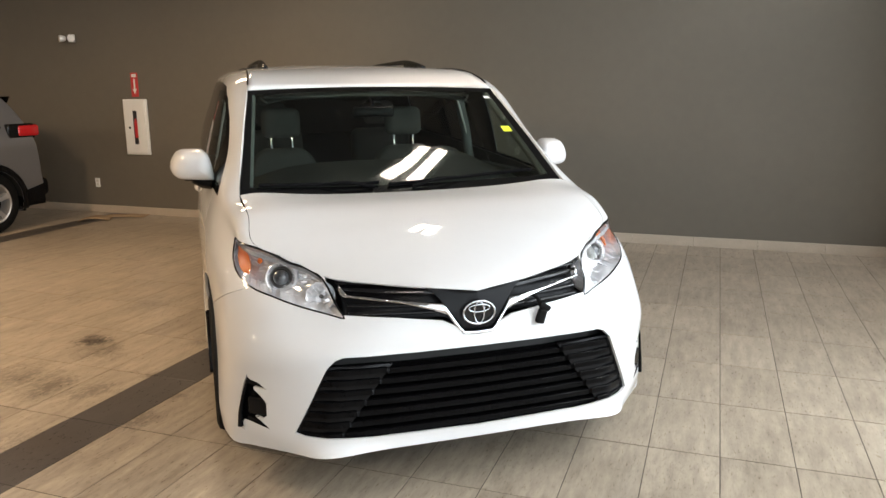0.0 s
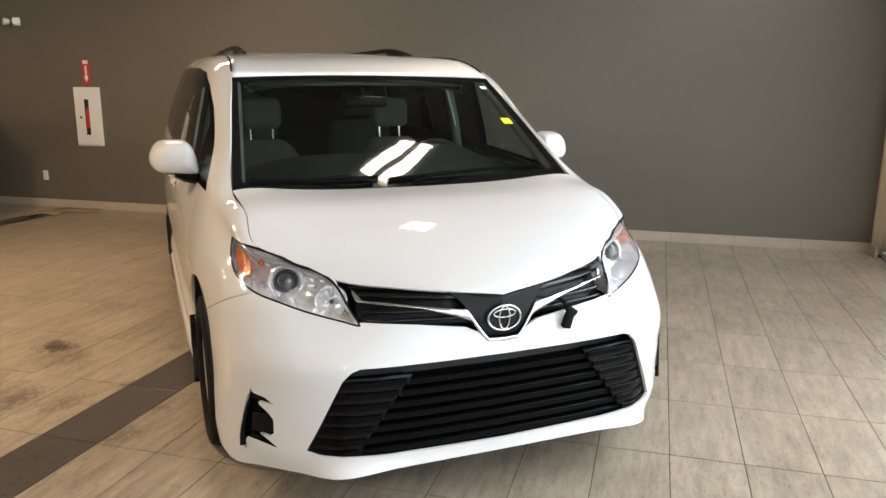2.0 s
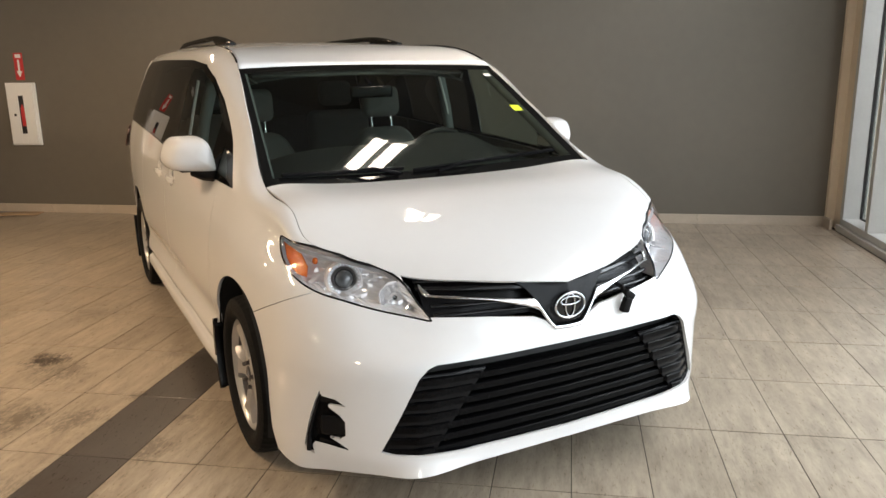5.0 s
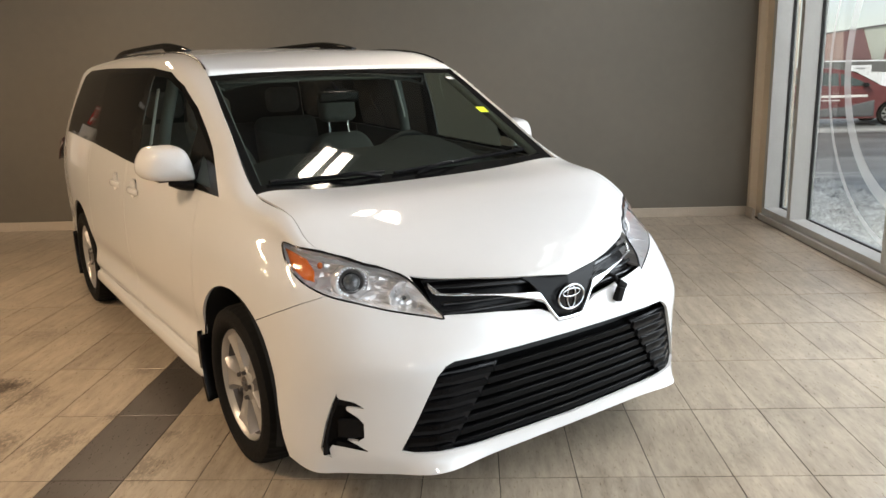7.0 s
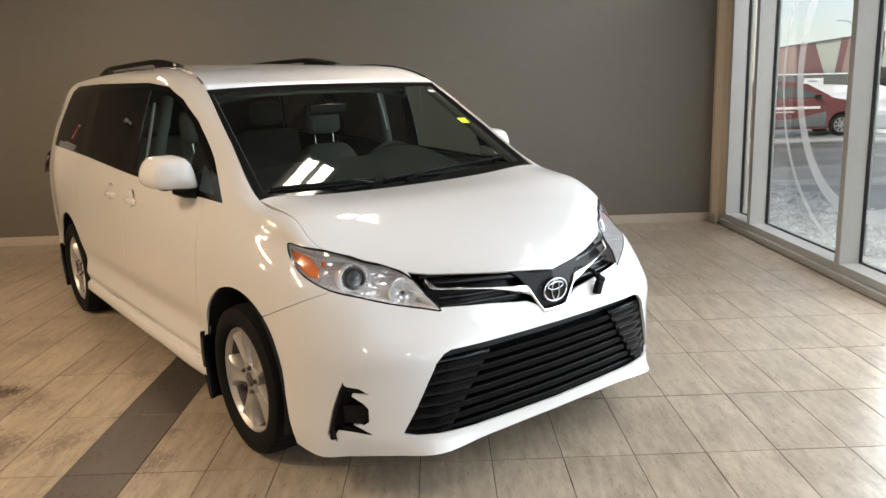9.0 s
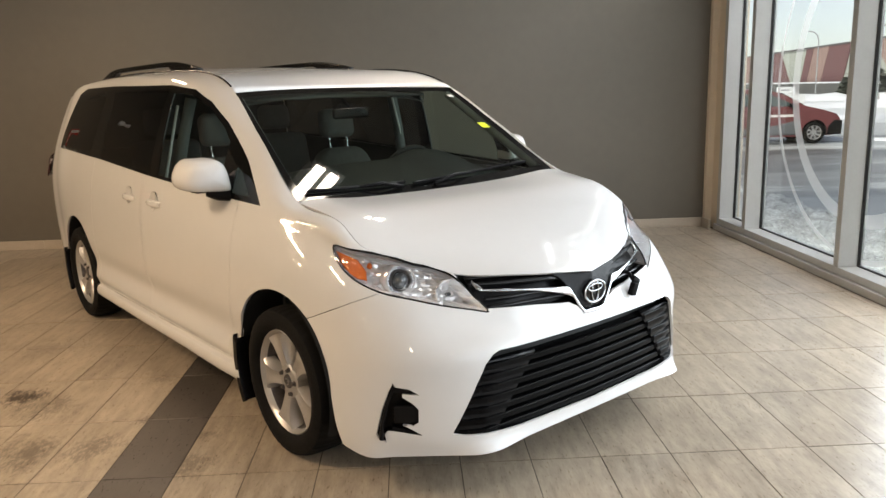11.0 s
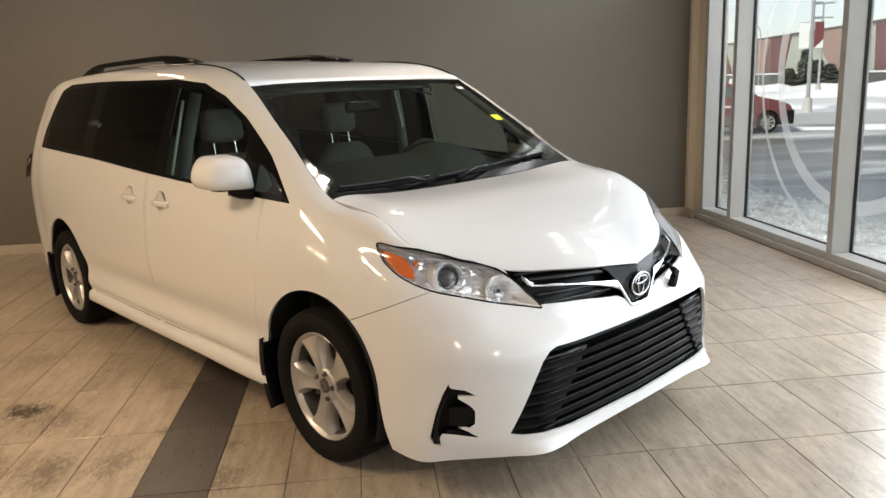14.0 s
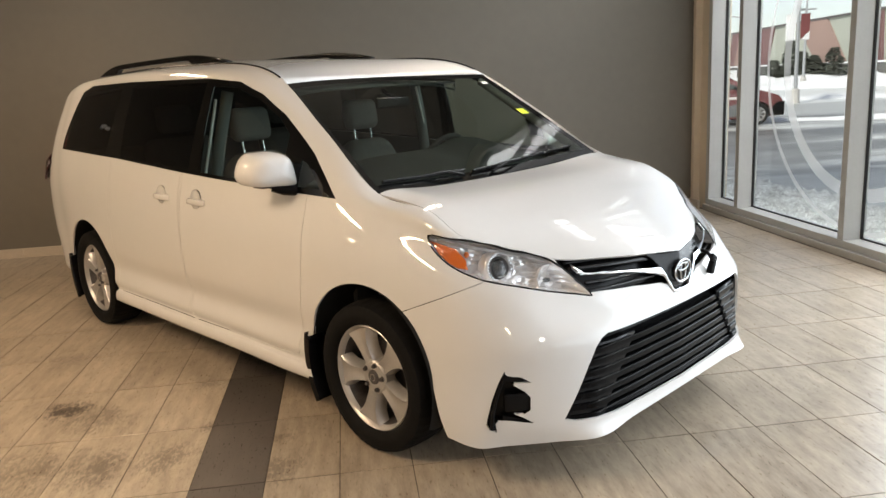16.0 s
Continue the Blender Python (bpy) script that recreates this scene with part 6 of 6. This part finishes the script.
def tile_material(name, light, dark, source, rough):
    """Streaked plank tile: grain along y, a tone of its own for each tile, dirt across the floor."""
    m = bpy.data.materials.new(name)
    m.use_nodes = True
    nt = m.node_tree
    b = nt.nodes["Principled BSDF"]
    geo = nt.nodes.new("ShaderNodeNewGeometry")
    if source == "object":
        rnd_out = nt.nodes.new("ShaderNodeObjectInfo").outputs["Random"]
    else:
        rnd_out = geo.outputs["Random Per Island"]

    def math_(op, a, c, clamp=False):
        n = nt.nodes.new("ShaderNodeMath")
        n.operation, n.use_clamp = op, clamp
        for k, v in enumerate((a, c)):
            if isinstance(v, (int, float)):
                n.inputs[k].default_value = v
            else:
                nt.links.new(v, n.inputs[k])
        return n.outputs[0]

    comb = nt.nodes.new("ShaderNodeCombineXYZ")
    nt.links.new(math_("MULTIPLY", rnd_out, 31.0), comb.inputs[2])
    nt.links.new(math_("MULTIPLY", rnd_out, 17.0), comb.inputs[1])
    add = nt.nodes.new("ShaderNodeVectorMath")
    nt.links.new(geo.outputs["Position"], add.inputs[0])
    nt.links.new(comb.outputs[0], add.inputs[1])

    def noise_(vec, scale, xyz, detail=4, rough_=0.55):
        mp = nt.nodes.new("ShaderNodeMapping")
        mp.inputs["Scale"].default_value = xyz
        nt.links.new(vec, mp.inputs["Vector"])
        n = nt.nodes.new("ShaderNodeTexNoise")
        n.inputs["Scale"].default_value, n.inputs["Detail"].default_value, n.inputs["Roughness"].default_value = scale, detail, rough_
        nt.links.new(mp.outputs[0], n.inputs["Vector"])
        return n.outputs["Fac"]

    streak = noise_(add.outputs[0], 1.0, (24, 3.6, 1), 5, 0.62)
    fine = noise_(add.outputs[0], 1.0, (120, 26, 1), 3, 0.6)
    blotch = noise_(geo.outputs["Position"], 1.0, (5.5, 3.4, 1), 5, 0.6)
    tone = math_("ADD", math_("MULTIPLY", streak, 0.42), math_("MULTIPLY", fine, 0.16))
    tone = math_("ADD", tone, math_("MULTIPLY", math_("SUBTRACT", rnd_out, 0.5), 0.07))
    tone = math_("ADD", tone, math_("MULTIPLY", math_("SUBTRACT", blotch, 0.5), 0.26))
    patch = noise_(add.outputs[0], 1.0, (26, 6, 1), 8, 0.72)
    tone = math_("ADD", tone, math_("MULTIPLY", math_("SUBTRACT", patch, 0.5), 0.34))
    ramp = nt.nodes.new("ShaderNodeValToRGB")
    ramp.color_ramp.elements[0].position, ramp.color_ramp.elements[1].position = 0.13, 0.46
    ramp.color_ramp.elements[0].color, ramp.color_ramp.elements[1].color = (*dark, 1), (*light, 1)
    nt.links.new(tone, ramp.inputs[0])
    # grime: dark specks in worn places, smudges and an oily spot with its trail
    speck = noise_(geo.outputs["Position"], 1.0, (70, 26, 1), 6, 0.78)
    scuff = noise_(geo.outputs["Position"], 1.0, (30, 17, 1), 5, 0.7)
    dots = math_("MAXIMUM", math_("MULTIPLY", math_("SUBTRACT", speck, 0.545), 16.0, True), math_("MULTIPLY", math_("SUBTRACT", scuff, 0.60), 14.0, True))
    worn = math_("MULTIPLY", math_("SUBTRACT", noise_(geo.outputs["Position"], 1.0, (2.1, 1.6, 1), 4), 0.47), 6.0, True)
    grime = math_("MULTIPLY", math_("MULTIPLY", dots, worn), 0.34)
    drift = noise_(geo.outputs["Position"], 1.0, (9, 7, 1), 3)
    for cx, cy, rad, k in ((-2.31, .245, .22, 1.3), (-2.13, .08, .26, .6), (-2.25, -.42, .34, .6), (-1.96, -.47, .28, .7), (-1.68, -.43, .24, .65), (-1.18, -.34, .12, .6), (-1.17, -.64, .20, .6), (-1.63, .42, .12, .5), (-1.53, -.14, .10, .6), (-1.4, -1.05, .34, .6), (-2.9, -.9, .4, .6), (-2.6, 1.1, .3, .45)):
        dist = nt.nodes.new("ShaderNodeVectorMath")
        dist.operation = "DISTANCE"
        nt.links.new(geo.outputs["Position"], dist.inputs[0])
        dist.inputs[1].default_value = (cx, cy, 0)
        uneven = math_("MULTIPLY", math_("SUBTRACT", drift, 0.5), 1.5)
        fall = math_("SUBTRACT", math_("ADD", 1.0, uneven), math_("DIVIDE", dist.outputs["Value"], rad), True)
        rag = math_("MULTIPLY", math_("SUBTRACT", math_("ADD", math_("MULTIPLY", fall, 0.20), speck), 0.575), 11.0, True)
        grime = math_("MAXIMUM", grime, math_("MULTIPLY", math_("MULTIPLY", rag, math_("POWER", fall, 0.6)), k, True))
    mix = nt.nodes.new("ShaderNodeMix")
    mix.data_type = "RGBA"
    nt.links.new(grime, mix.inputs[0])
    nt.links.new(ramp.outputs[0], mix.inputs[6])
    mix.inputs[7].default_value = (0.060, 0.045, 0.034, 1)
    nt.links.new(mix.outputs[2], b.inputs["Base Color"])
    nt.links.new(math_("ADD", math_("MULTIPLY", fine, 0.16), rough - 0.08), b.inputs["Roughness"])
    bu = nt.nodes.new("ShaderNodeBump")
    bu.inputs["Strength"].default_value, bu.inputs["Distance"].default_value = 0.12, 0.002
    nt.links.new(streak, bu.inputs["Height"])
    nt.links.new(bu.outputs[0], b.inputs["Normal"])
    return m


LIGHT_T, DARK_T = (0.46, 0.385, 0.295), (0.21, 0.168, 0.125)
STRIPE_T, STRIPE_D = (0.094, 0.080, 0.070), (0.057, 0.049, 0.043)
tile_mats = {}
for key, (a, b) in {"plain": (LIGHT_T, DARK_T), "stripe": (STRIPE_T, STRIPE_D)}.items():
    for src in ("object", "island"):
        tile_mats[key, src] = tile_material(f"{key}_floor_tile_{src}", a, b, src, 0.30)


def tile_mesh(name, mat):
    bm = box(-HALF_W, HALF_W, -HALF_L, HALF_L, -.009, 0, .0008, seg=1)
    me = bpy.data.meshes.new(name)
    bm.to_mesh(me)
    bm.free()
    me.materials.append(mat)
    return me


near = {k: tile_mesh(f"{k}_tile", tile_mats[k, "object"]) for k in ("plain", "stripe")}
rest = {"plain": [], "stripe": []}
i0, i1 = math.floor((LEFT_X - TILE_X0) / TILE_W), math.ceil((3.16 - TILE_X0) / TILE_W)
j0, j1 = math.floor((FRONT_Y - TILE_Y0) / TILE_L), math.ceil((WALL_Y - TILE_Y0) / TILE_L)
for i in range(i0, i1):
    for j in range(j0, j1):
        cx, cy = TILE_X0 + TILE_W * (i + .5), TILE_Y0 + TILE_L * (j + .5)
        kind = "stripe" if (i + 10) % 15 == 0 and i <= -10 else "plain"
        if -3.3 < cx < 3.1 and -1.9 < cy < 4.2:
            o = new("tile", near[kind])
            o.parent, o.location = floor, (cx, cy, random.uniform(-.0006, .0006))
        else:
            rest[kind].append((cx, cy))
for kind, spots in rest.items():
    vs, fs = [], []
    for cx, cy in spots:
        h = random.uniform(-.0006, .0006)
        x0, x1, y0, y1 = max(cx - HALF_W, LEFT_X), min(cx + HALF_W, 3.16), cy - HALF_L, min(cy + HALF_L, WALL_Y - .002)
        if x1 - x0 < .02 or y1 - y0 < .02:
            continue
        n = len(vs)
        e = .0008
        vs += [(x0, y0, -.009), (x1, y0, -.009), (x1, y1, -.009), (x0, y1, -.009), (x0, y0, h - e), (x1, y0, h - e), (x1, y1, h - e), (x0, y1, h - e),
               (x0 + e, y0 + e, h), (x1 - e, y0 + e, h), (x1 - e, y1 - e, h), (x0 + e, y1 - e, h)]
        for a, b in ((0, 4), (4, 8)):
            fs += [(n + a + k, n + a + (k + 1) % 4, n + b + (k + 1) % 4, n + b + k) for k in range(4)]
        fs.append((n + 8, n + 9, n + 10, n + 11))
    me = bpy.data.meshes.new(f"{kind}_tiles")
    me.from_pydata(vs, [], fs)
    me.materials.append(tile_mats[kind, "island"])
    o = new("tile_field" if kind == "plain" else "stripe_field", me)
    o.parent = floor
    o["kind"] = "stuff"
